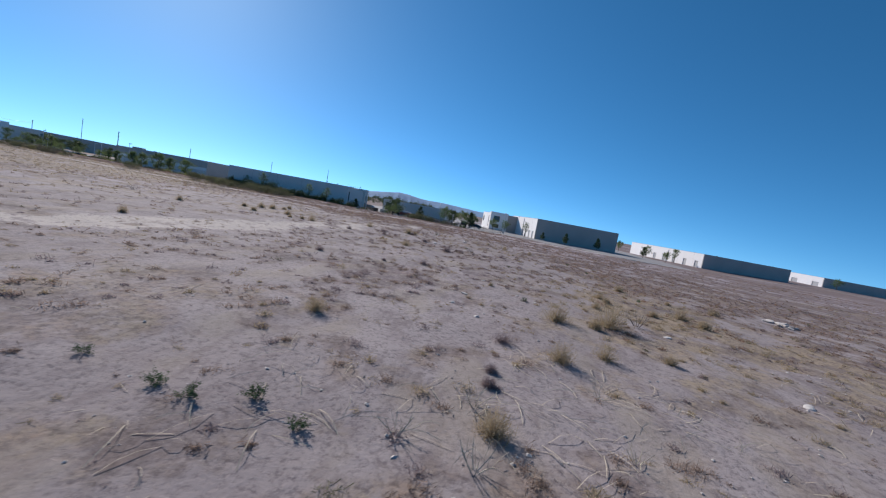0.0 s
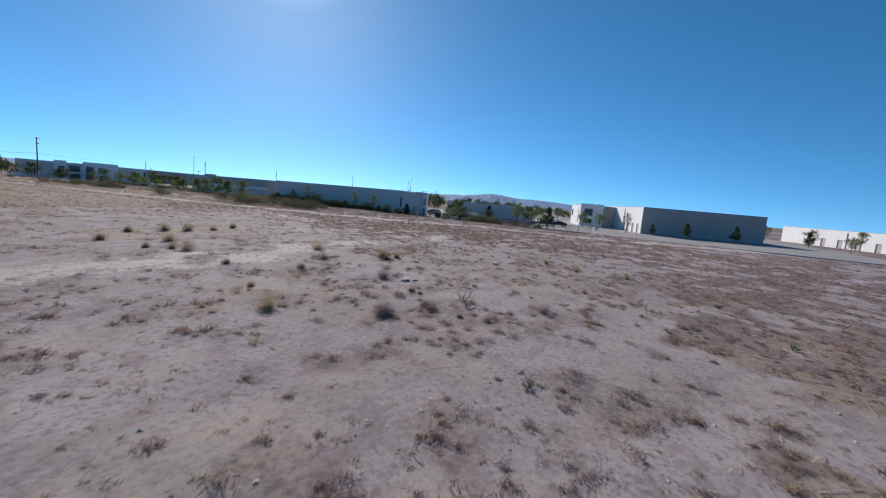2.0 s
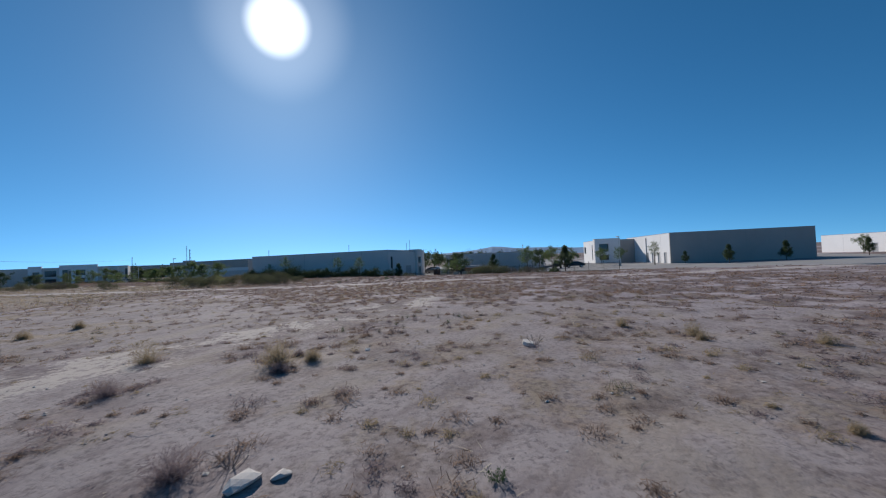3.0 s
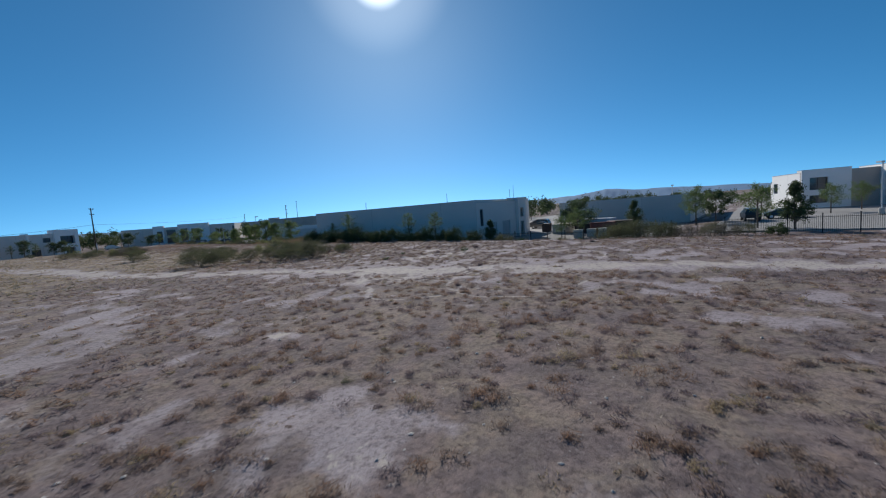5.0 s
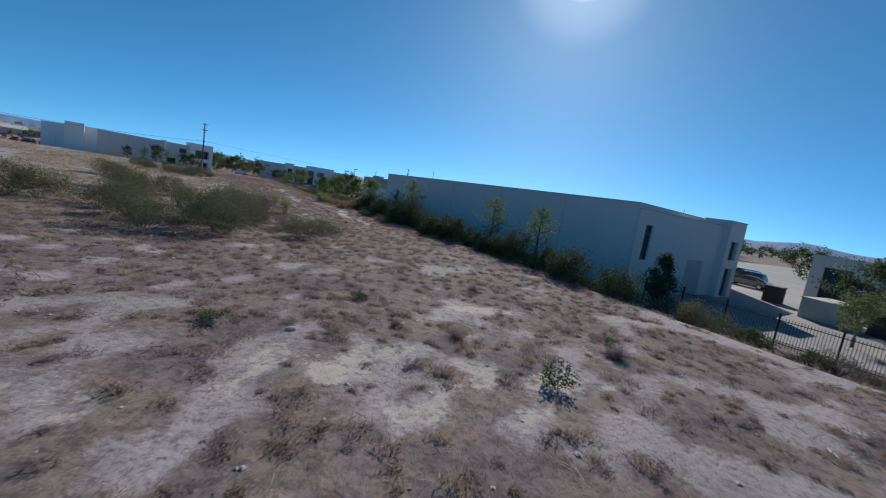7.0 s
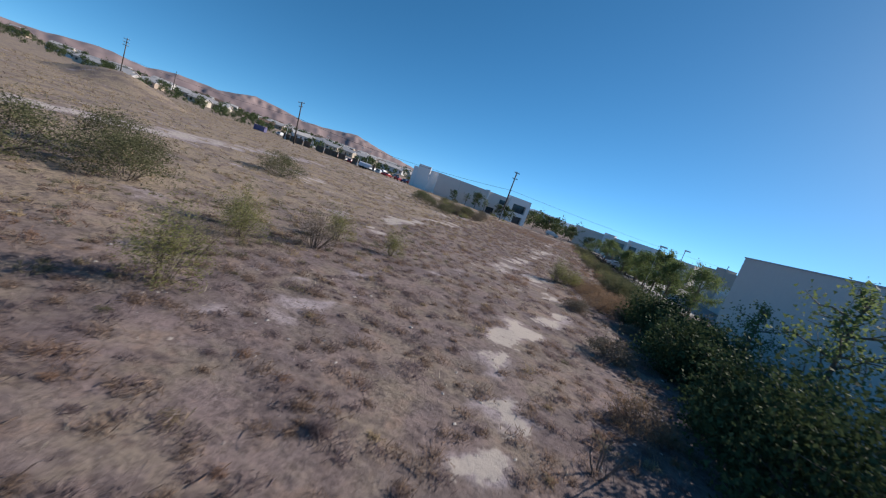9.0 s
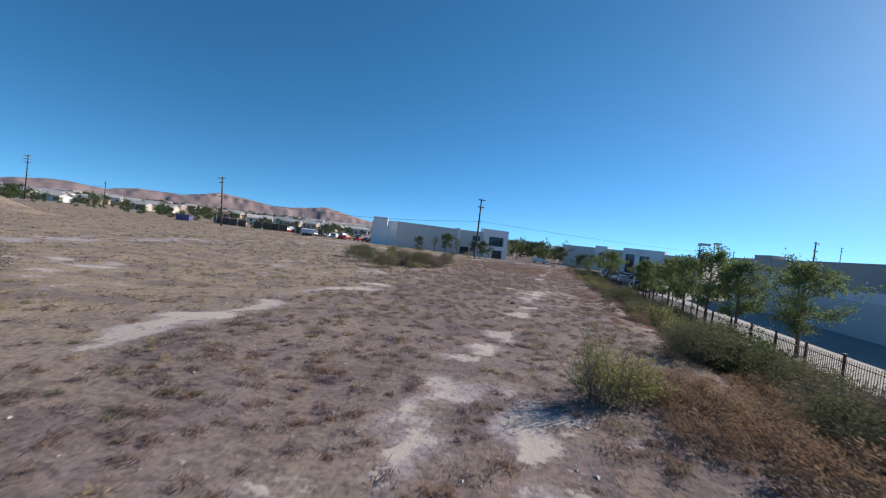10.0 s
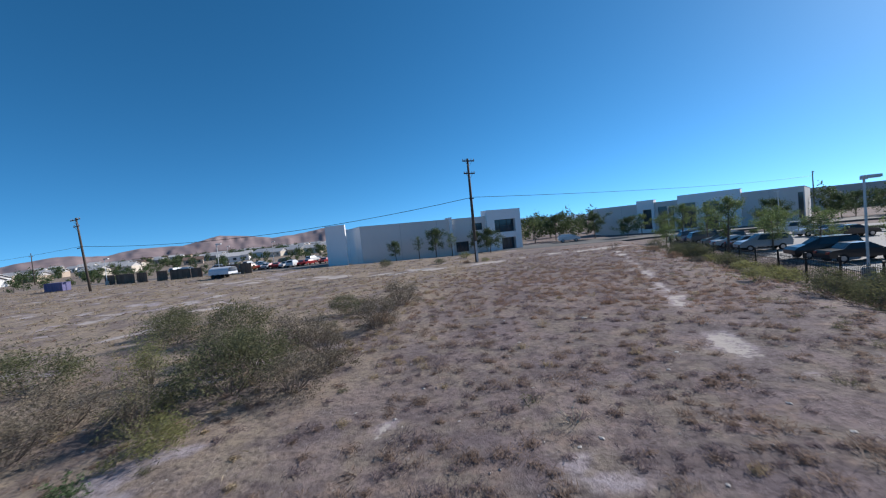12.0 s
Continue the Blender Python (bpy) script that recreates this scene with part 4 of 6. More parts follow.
def branches(rs, b, start, way, length, radius, depth, tips, spread=0.6, lift=0.15, steps=3, kids=3):
    """Grows a limb and its twigs; gathers the points at which leaves stand."""
    pts, d, p = [Vector(start)], Vector(way).normalized(), Vector(start)
    for _ in range(steps):
        d = (d + Vector(rs.normal(size=3)) * 0.16 + Vector((0, 0, lift * 0.3))).normalized()
        p = p + d * (length / steps)
        pts.append(p.copy())
    radii = [radius * (1 - 0.6 * k / steps) for k in range(steps + 1)]
    b.tube(pts, radii, 4 if depth else 3, cap=False)
    if depth == 0:
        tips.extend(pts[1:])
        return
    tips.append(pts[-1])
    for k in range(kids + (depth > 1)):
        at = pts[1 + k % steps]
        side = (d + Vector(rs.normal(size=3)) * spread + Vector((0, 0, lift))).normalized()
        branches(rs, b, at, side, length * (0.55 + 0.25 * rs.rand()), radius * 0.5, depth - 1, tips, spread, lift, steps, kids)


def shrub_meshes(seed, radius, height, leaves, leaf, stems=14, full=True, shape=LEAF_Q):
    """A spreading bush: many stems from one root; leaves towards their ends and, in a full bush, in rounded clumps over its dome."""
    rs = np.random.RandomState(seed)
    b, tips = Build(), []
    for k in range(stems):
        a = 2 * math.pi * (k + rs.rand()) / stems
        out = (0.25 + 0.75 * rs.rand()) * radius
        way = Vector((math.cos(a) * out, math.sin(a) * out, height * (0.55 + 0.5 * rs.rand())))
        branches(rs, b, (0.12 * radius * math.cos(a), 0.12 * radius * math.sin(a), -0.06), way, way.length * 0.62, 0.015 * (0.6 + 0.25 * radius), 1, tips, 0.75, 0.1, 2)
    tips = np.array([list(t) for t in tips])
    c = tips[rs.randint(len(tips), size=leaves)]
    c = c + rs.normal(size=c.shape) * (0.11 * radius, 0.11 * radius, 0.09 * height)
    if full:
        n = 34
        a, e, r = rs.uniform(0, 2 * math.pi, n), np.arcsin(rs.rand(n)), rs.uniform(0.4, 0.95, n) ** 0.6
        mid = np.stack([np.cos(a) * np.cos(e) * radius * r, np.sin(a) * np.cos(e) * radius * r, height * (0.14 + 0.8 * np.sin(e) * r)], -1)
        most = int(leaves * 0.68)
        which = rs.choice(n, size=most, p=(lambda w: w / w.sum())(rs.rand(n) + 0.25))
        c[:most] = mid[which] + rs.normal(size=(most, 3)) * (0.125 * radius, 0.125 * radius, 0.085 * height)
    c[:, 2] = np.maximum(c[:, 2], 0.04 + 0.1 * rs.rand(leaves))
    v, q = leaf_cloud(rs, c, leaf, 0.0, shape)
    return b, v, q


SHRUBS = {}


def shrub(kind, x, y, size=1.0, turn=None, sink=0.0):
    """A bush of one of the kinds below, standing at (x, y)."""
    label, cat, seed, radius, height, leaves, leaf, stems, lm, sm = SHRUB_KINDS[kind]
    turn = (x * 137 + y * 71) % 360 if turn is None else turn
    m = pose(x, y, float(gz(x, y)) - sink, 0, 0, turn) @ Matrix.Diagonal((size, size, size * (0.85 + 0.3 * ((x * 3.7 + y * 1.9) % 1)), 1))
    if kind in SHRUBS:
        ob = copy_thing(SHRUBS[kind], Matrix.Identity(4))
        ob.matrix_world = m
        return ob
    b, v, q = shrub_meshes(seed, radius, height, leaves, leaf, stems, not ("sparse" in kind or kind == "bare"), LEAF_Q if cat == "hedge" else NARROW)
    ob = thing("shrub", label, cat, m, "field shrubs")
    part("branching", b, sm, ob)
    part("foliage", mesh_np("foliage", v, q, lm), None, ob)
    SHRUBS[kind] = ob
    return ob


SHRUB_KINDS = {
    "sparse": ("upright sparse yellow-green shrub with thin bare stems", "shrub", 13, 0.75, 1.5, 3900, 0.054, 18, LEAF_YELLOW, TWIG_DARK),
    "sparse_grey": ("upright grey twiggy shrub with few leaves", "shrub", 14, 0.8, 1.45, 2800, 0.05, 24, LEAF_GREY, TWIG_DARK),
    "olive": ("olive-green bushy desert shrub with thin stems", "shrub", 1, 1.25, 1.5, 6200, 0.070, 15, LEAF_BRUSH, TWIG_DARK),
    "olive_b": ("wide olive-green desert brush on dry soil", "shrub", 2, 1.6, 1.35, 7000, 0.072, 18, LEAF_BRUSH, TWIG_DARK),
    "yellow": ("yellow-green flowering brush on dry soil", "shrub", 3, 1.0, 1.0, 3900, 0.066, 12, LEAF_YELLOW, TWIG_DARK),
    "grey": ("grey half-dry twiggy shrub", "shrub", 4, 1.1, 1.2, 4600, 0.058, 24, LEAF_GREY, TWIG_DARK),
    "grey_low": ("low grey-brown dried bush", "shrub", 5, 0.8, 0.55, 3400, 0.06, 16, LEAF_GREY, TWIG_DARK),
    "rust": ("low rusty-brown dried bush", "shrub", 6, 0.9, 0.7, 3700, 0.06, 15, LEAF_RUST, TWIG_DARK),
    "hedge": ("dark green broad-leaved hedge bush", "hedge", 7, 1.9, 2.7, 6600, 0.135, 15, LEAF_BROAD, BARK),
    "hedge_b": ("tall dense broad-leaved hedge bush", "hedge", 8, 2.2, 3.1, 7400, 0.135, 16, LEAF_BROAD, BARK),
    "bare": ("nearly leafless grey twiggy bush", "shrub", 9, 1.0, 1.3, 500, 0.04, 16, LEAF_GREY, TWIG_DARK),
    "low": ("clipped dark green low bush in a planting island", "hedge", 12, 1.4, 1.4, 1500, 0.16, 7, LEAF_DARK, BARK),
    "dark": ("dark green rounded bush beside the fence", "hedge", 10, 1.4, 1.5, 3900, 0.105, 12, LEAF_DARK, BARK),
}

# the same kinds with fewer, larger leaves, for the small bushes along the far fence
for kind in ("olive", "olive_b", "yellow", "grey", "dark", "sparse", "rust", "grey_low"):
    k = SHRUB_KINDS[kind]
    SHRUB_KINDS["small_" + kind] = (k[0], k[1], k[2] + 40, k[3], k[4], int(k[5] * 0.45), k[6] * 1.4, k[7], k[8], k[9])

TREES = {}
TREE_KINDS = {  # label, seed, height, clear trunk, crown radius, leaves, leaf size, material
    "street": ("young street tree with light green airy crown", 21, 5.2, 1.6, 1.8, 4300, 0.13, LEAF_TREE),
    "lot": ("young lot tree with full leafy crown behind the fence", 31, 6.2, 1.5, 1.95, 7600, 0.15, LEAF_TREE),
    "lot_b": ("leafy young lot tree with uneven pointed crown", 32, 6.0, 1.3, 1.7, 7000, 0.15, LEAF_TREE),
    "street_b": ("slim young tree with uneven green crown", 22, 6.4, 1.9, 1.5, 4300, 0.13, LEAF_TREE),
    "shade": ("dark green rounded young tree before the office wall", 28, 5.6, 1.5, 1.9, 5500, 0.16, LEAF_DARK),
    "slim": ("thin sparse tree against the warehouse wall", 23, 5.6, 1.8, 1.25, 1500, 0.12, LEAF_TREE),
    "broad": ("broad dark green spreading shade tree", 24, 6.8, 1.8, 3.4, 5600, 0.27, LEAF_DARK),
    "far": ("distant rounded dark green tree", 25, 6.0, 1.0, 2.6, 680, 0.56, LEAF_DARK),
    "far_b": ("distant green tree with uneven crown", 26, 5.4, 1.0, 2.2, 620, 0.54, LEAF_MID),
    "cone": ("narrow dark conifer-shaped tree", 27, 5.4, 0.5, 1.6, 5200, 0.17, LEAF_DARK),
}


def tree(kind, x, y, size=1.0, z=None, turn=None):
    label, seed, h, clear, r, leaves, leaf, lm = TREE_KINDS[kind]
    turn = (x * 91 + y * 53) % 360 if turn is None else turn
    m = pose(x, y, (float(gz(x, y)) if z is None else z), 0, 0, turn) @ Matrix.Diagonal((size, size, size, 1))
    if kind in TREES:
        ob = copy_thing(TREES[kind], Matrix.Identity(4))
        ob.matrix_world = m
        return ob
    rs = np.random.RandomState(seed)
    b, tips = Build(), []
    lean = rs.normal(size=2) * 0.12
    trunk = [(0, 0, -0.25), (lean[0] * 0.4, lean[1] * 0.4, clear), (lean[0], lean[1], h * 0.55), (lean[0] * 0.8, lean[1] * 1.2, h * 0.93)]
    rt = 0.022 * h
    b.tube(trunk, [rt, rt * 0.8, rt * 0.5, rt * 0.12], 8)
    limbs = 6 if kind in ("far", "far_b") else 15
    for k in range(limbs):
        t = (k + rs.rand()) / limbs
        z0 = clear + (h * 0.9 - clear) * t
        a = 2.4 * k + rs.rand()
        reach = r * (math.sin(math.pi * (0.18 + 0.75 * t)) if kind != "cone" else (1.05 - t)) * (0.7 + 0.5 * rs.rand())
        way = Vector((math.cos(a), math.sin(a), 0.35 + 0.6 * rs.rand()))
        branches(rs, b, (lean[0] * t, lean[1] * t, z0), way, reach, rt * 0.35, 1, tips, 0.7, 0.12, *((2, 2) if kind in ("far", "far_b") else (3, 3)))
    tips = np.array([list(q) for q in tips])
    pick = tips[rs.randint(len(tips), size=leaves)]
    c = pick + rs.normal(size=pick.shape) * (0.25 + 0.13 * r if kind in ("far", "far_b") else 0.05 + 0.085 * r)
    v, q = leaf_cloud(rs, c, leaf)
    ob = thing("tree", label, "tree", m, "trees")
    part("trunk", b, BARK, ob, smooth=True)
    part("crown", mesh_np("crown", v, q, lm), None, ob)
    TREES[kind] = ob
    return ob


rnd = random.Random(5)
# brush south of the trail bend
for k, x, y, s in (("olive_b", -8.2, -92.6, 1.3), ("olive", -6.6, -93.6, 1.1), ("olive_b", -1.6, -100.4, 1.15), ("olive", 1.2, -99.8, 1.35), ("olive_b", 2.6, -96.6, 1.1), ("grey", 3.6, -94.4, 1.2),
                    ("olive", 2.2, -91.6, 1.5), ("olive_b", -3.8, -86.2, 1.4), ("olive", -4.6, -82.2, 1.3), ("sparse", 6.0, -88.6, 1.0), ("sparse_grey", 5.1, -82.4, 1.1), ("sparse", 4.0, -84.6, 0.95), ("sparse", 6.6, -79.2, 0.72), ("sparse", 4.6, -80.3, 0.95), ("sparse", 3.0, -83.6, 1.0), ("sparse_grey", 4.8, -86.8, 0.7),
                    ("olive", -1.6, -84.0, 1.2), ("olive_b", -7.8, -68.6, 1.2), ("olive", 0.2, -96.8, 1.2), ("olive_b", 1.6, -93.8, 1.05), ("olive_b", -3.6, -94.2, 1.05), ("olive", -2.4, -97.2, 1.15), ("olive", 5.2, -99.6, 0.9), ("olive_b", 7.0, -97.2, 0.75), ("grey", 4.8, -97.2, 0.9)):
    shrub(k, x, y, s)
# brush west of the trail further on
for k, x, y, s in (("grey", -3.4, -38.4, 1.0), ("sparse_grey", -1.0, -38.6, 0.95), ("olive", -0.6, -35.0, 1.05), ("grey", 0.5, -33.4, 0.9), ("sparse", -3.8, -36.0, 1.0), ("sparse_grey", -2.2, -35.2, 1.1), ("olive", -4.6, -40.6, 0.8), ("olive", -1.6, -43.0, 0.95), ("grey", -2.8, -39.8, 1.05), ("yellow", 0.2, -39.2, 0.8), ("olive", -0.3, -36.6, 1.2), ("grey", 1.4, -36.4, 1.0),
                    ("olive_b", -7.4, -36.8, 1.05), ("olive_b", -8.3, -31.2, 1.1), ("olive", -5.2, -30.6, 1.15), ("grey", -1.4, -32.0, 1.2), ("olive", -1.9, -27.2, 0.8), ("grey", 1.0, -30.4, 1.05), ("grey", 0.3, -25.4, 1.1), ("yellow", -1.6, -37.8, 0.9),
                    ("olive", -10.2, -29.4, 1.0), ("grey_low", 1.6, -34.8, 1.0), ("olive", -3.2, -33.6, 0.9), ("yellow", 0.9, 0.7, 0.5), ("yellow", -2.9, 7.6, 0.9), ("rust", -1.1, -0.4, 0.6), ("olive", -12.3, 2.6, 0.8), ("olive_b", -5.0, 2.0, 0.55)):
    shrub(k, x, y, s)
# twiggy bushes beside the trail
for k, x, y, s in (("bare", 13.7, -68.3, 1.2), ("sparse", 13.6, -68.1, 0.95), ("yellow", 14.3, -67.4, 1.05), ("rust", 15.4, -69.4, 0.85), ("rust", 16.0, -66.6, 1.0), ("bare", 15.2, -52.9, 0.5), ("rust", 15.8, -72.4, 1.0), ("grey_low", 14.6, -75.0, 1.0), ("grey_low", 15.4, -80.6, 1.1),
                    ("rust", 15.4, -85.4, 0.9), ("grey", 19.6, -66.5, 1.7), ("olive_b", 20.6, -63.5, 1.3), ("rust", 1.0, -29.6, 0.7), ("bare", 14.9, 1.5, 0.8)):
    shrub(k, x, y, s)
# hedge along the warehouse
y = -109.0
while y < -70.6:
    x = 18.1 + 0.4 * math.sin(y * 0.9) + (0.6 if y < -95 else 0.5 if y > -82 else 0.0)
    shrub("hedge" if rnd.random() < 0.5 else "hedge_b", x, y, (0.66 + 0.24 * rnd.random()) * (0.80 if y < -101 else 0.9 if y < -95 else 0.95 if y < -82 else 1.04), sink=0.1)
    y += 1.9 + 0.8 * rnd.random()
for yy in np.arange(-66, 3, 1.7):
    kind = rnd.choice(["olive", "yellow", "yellow", "grey", "grey", "rust"])
    shrub("small_" + kind, 22.3 + rnd.uniform(-1.4, 1.3), float(yy), 0.5 + 0.25 * rnd.random(), sink=0.05)
for yy in np.arange(-64, -26, 2.6):
    kind = rnd.choice(["olive", "sparse", "yellow", "grey", "rust", "sparse"])
    shrub("small_" + kind, 19.4 + rnd.uniform(-1.7, 1.9), float(yy), 0.55 + 0.3 * rnd.random(), sink=0.03)
for k, x, y, s in (("rust", 16.9, -69.0, 0.8), ("rust", 17.7, -66.6, 0.9), ("grey", 19.4, -68.6, 1.3), ("olive", 20.8, -70.0, 1.3), ("olive_b", 21.2, -66.0, 1.1), ("rust", 18.8, -63.4, 0.9),
                    ("hedge", 20.6, -73.4, 0.85), ("hedge_b", 21.4, -70.9, 0.8), ("olive_b", 21.2, -67.8, 1.75), ("grey", 22.3, -66.6, 2.0), ("grey", 21.8, -69.4, 1.8), ("olive", 20.0, -69.8, 1.4), ("dark", 18.9, -70.2, 0.8), ("olive", 18.6, -68.0, 1.05), ("dark", 20.2, -65.4, 0.9),
                    ("yellow", 20.3, -57.0, 1.25), ("yellow", 21.2, -53.4, 1.4), ("olive", 21.0, -60.6, 1.3), ("olive_b", 19.4, -60.2, 1.1), ("yellow", 22.0, -49.0, 1.2), ("olive", 20.6, -47.0, 1.2), ("grey", 19.2, -47.2, 0.95), ("olive", 19.3, -49.4, 1.0), ("dark", 20.0, -50.6, 0.75), ("olive_b", 21.2, -49.6, 1.0), ("dark", 21.4, -52.4, 0.85), ("yellow", 21.4, -46.0, 1.1), ("grey", 20.9, -38.2, 0.95), ("olive", 20.2, -43.6, 0.95), ("grey", 22.6, -52.0, 1.1), ("rust", 15.0, -66.8, 1.05), ("rust", 15.9, -68.2, 1.15), ("rust", 16.9, -70.4, 1.15), ("rust", 16.3, -67.2, 1.0), ("rust", 17.4, -68.6, 1.1), ("grey_low", 17.0, -72.6, 0.9), ("grey_low", 16.9, -75.6, 0.8)):
    shrub(k, x, y, s)
for k, x, y, s in (("yellow", 19.4, -51.2, 1.5), ("olive_b", 20.6, -54.2, 1.3), ("yellow", 19.4, -56.6, 1.5), ("hedge", 18.9, -60.4, 0.55), ("dark", 20.6, -58.6, 1.2), ("yellow", 21.2, -55.6, 1.4), ("grey", 22.0, -47.4, 1.4), ("rust", 21.6, -44.6, 1.5), ("olive", 19.4, -40.6, 1.1), ("dark", 20.6, -36.0, 1.0), ("grey", 19.8, -33.0, 1.1), ("olive", 21.0, -48.4, 1.2), ("olive_b", 19.2, -59.6, 1.25), ("dark", 21.4, -57.2, 1.1), ("rust", 18.0, -52.6, 0.9), ("yellow", 19.8, -46.4, 1.1), ("olive", 17.8, -61.6, 1.0)):
    shrub(k, x, y, s)
for yy in np.arange(-30, 3, 1.5):
    shrub("small_" + rnd.choice(["yellow", "olive", "yellow", "olive_b"]), 20.6 + rnd.uniform(-1.8, 1.8), float(yy), 0.7 + 0.35 * rnd.random(), sink=0.03)
for yy in np.arange(-45, 0, 3.1):
    shrub("small_" + rnd.choice(["yellow", "rust", "grey_low", "olive"]), 18.2 + rnd.uniform(-0.9, 0.9), float(yy), 0.6 + 0.3 * rnd.random())
for k, x, y, s in (("dark", 23.5, -113.5, 0.8), ("olive", 24.2, -118.8, 0.7), ("dark", 24.4, -121.4, 0.6), ("olive_b", 23.2, -125.2, 1.5), ("olive", 22.9, -126.6, 1.95), ("olive_b", 23.2, -128.6, 1.9), ("olive", 22.9, -130.6, 1.4), ("grey", 23.0, -132.6, 1.35), ("olive", 23.4, -134.6, 1.0), ("dark", 24.0, -116.0, 0.55), ("grey", 23.2, -135.6, 1.35), ("dark", 24.3, -139.5, 0.7), ("olive", 24.4, -137.2, 0.9)):
    shrub(k, x, y, s)
for yy in np.arange(-124, -105, 1.25):
    shrub("small_" + rnd.choice(["grey_low", "rust", "grey_low", "grey"]), 23.9 + rnd.uniform(-0.6, 0.5), float(yy), 0.7 + 0.4 * rnd.random(), sink=0.03)
for x, y in ((21.5, -110.8), (20.9, -112.4)):
    shrub("olive", x, y, 1.1)
# trees by the lot and the warehouse wall
for k, x, y, s in (("lot", 25.6, -41.2, 0.98), ("lot_b", 26.2, -45.0, 0.92), ("lot", 26.0, -34.8, 0.85), ("lot_b", 25.6, -31.6, 0.9), ("lot_b", 24.2, -27.6, 0.8), ("lot", 27.6, -49.4, 0.9), ("lot_b", 26.4, -21.5, 0.72), ("street", 29.0, -15.0, 0.74), ("street", 30.4, -4.2, 0.76), ("street", 29.8, 2.0, 0.72), ("street_b", 24.8, -0.8, 0.95),
                    ("street", 28.4, 14.7, 1.0), ("street_b", 27.6, 22.0, 0.95), ("street", 26.8, 27.5, 0.9), ("street", 34.5, 11, 0.8), ("broad", 47, 38, 0.7), ("street", 39.0, 24.0, 0.7)):
    tree(k, x, y, s)
for k, x, y, s in (("slim", 20.9, -101.0, 0.92), ("slim", 21.0, -95.5, 0.95), ("slim", 20.2, -81.6, 1.02), ("slim", 20.9, -76.0, 0.8), ("cone", 24.2, -108.4, 0.72), ("broad", 42, -114, 0.72), ("street", 36, -116.5, 0.8), ("cone", 46, -122, 0.95), ("street", 32.4, -138, 0.9),
                    ("cone", 28.4, -141, 0.95), ("street", 42.5, -131, 1.0), ("broad", 46.5, -133, 0.6), ("street", 33.4, -115, 0.6)):
    tree(k, x, y, s)
for k, x, y, s in (("cone", 53, -163, 0.55), ("cone", 47.5, -169.8, 0.75), ("cone", 55, -181, 0.8), ("slim", 51, -157, 0.95), ("street", 64, -150, 0.8), ("street", 57, -146, 0.8), ("slim", 66, -138, 0.9), ("street_b", 82, -215, 0.85), ("street", 92, -208, 0.9), ("street", 100, -199, 0.9),
                    ("cone", 88, -240, 0.8), ("cone", 98, -258, 0.8), ("street", 110, -290, 0.9), ("street", 138, -280, 1.0), ("street", 152, -262, 1.0), ("street", 62, -205, 0.7), ("cone", 73, -201, 0.8)):
    tree(k, x, y, s)
# trees before the north buildings and in the distance
for k, x, y, s in (("shade", -17.5, 19.5, 0.6), ("slim", -14.2, 22.4, 0.75), ("shade", -11.6, 24.2, 0.92), ("slim", -9.0, 26.0, 0.8), ("shade", -5.0, 29.0, 0.75), ("broad", -2.6, 30.4, 0.6), ("far_b", 5, 56, 1.1), ("broad", 10, 58, 0.85), ("far_b", 14, 55, 0.9), ("broad", 18.5, 52, 0.75),
                    ("broad", 24.5, 46.8, 0.6), ("street_b", 27.5, 48, 0.8), ("street", 22.0, 9.0, 0.62), ("far", 54, 74, 1.0), ("far", 70, 64, 1.0), ("far", 76, 58, 0.9), ("broad", 66, 54, 0.68), ("broad", 71, 49, 0.7), ("broad", 77, 56, 0.75), ("broad", 60, 60, 0.6), ("broad", 84, 47, 0.7), ("broad", 72, 60, 0.7), ("far", 4, 74, 0.9), ("far_b", 9, 78, 1.0), ("far", 13, 84, 1.1), ("far_b", 17, 80, 0.9), ("far", 21, 92, 1.1), ("far", 0, 82, 1.0), ("far_b", 26, 98, 1.1), ("far", 6, 92, 1.1)):
    tree(k, x, y, s)
for n in range(52):
    a = radians(rnd.uniform(52, 80))
    d = rnd.uniform(125, 400)
    tree(rnd.choice(["far", "far_b"]), -17 + d * math.sin(a), -135 + d * math.cos(a), rnd.uniform(0.7, 1.3), z=-1.3)
for n in range(200):
    a = radians(rnd.uniform(-72, -18))
    d = rnd.uniform(140, 480)
    tree(rnd.choice(["far", "far", "far_b"]), 8 + d * math.sin(a), -45 + d * math.cos(a), rnd.uniform(0.5, 0.95) * (1.0 if d > 220 else 0.72))

for n in range(46):
    a = radians(rnd.uniform(64, 102))
    d = rnd.uniform(95, 330)
    x, y = 8 + d * math.sin(a), -118 + d * math.cos(a)
    if d > 150 or -104 < y < -92:
        tree(rnd.choice(["far", "far_b"]), x, y, rnd.uniform(0.6, 1.05), z=-1.25)

# ---------------------------------------------------------------- dry weeds, grass and stones on the field
WALK_LINE = [(-84, -153), (-73, -156), (-60, -154), (-42, -148), (-20, -137), (-5, -127), (5, -117), (11, -100), (12.5, -86), (11, -69), (9, -53), (7.5, -40), (6, -20)]


def scatter(rs, n, x0, x1, y0, y1, near, keep, chance):
    """Places in the plan, at most `near` metres from the walk line, kept by a chance from 0 to 1."""
    x, y = rs.uniform(x0, x1, n), rs.uniform(y0, y1, n)
    ok = (to_line(x, y, WALK_LINE) < near) & (to_line(x, y, WALK_LINE) >= keep)
    x, y = x[ok], y[ok]
    c = chance(x, y)
    ok = rs.rand(len(x)) < c
    return x[ok], y[ok]


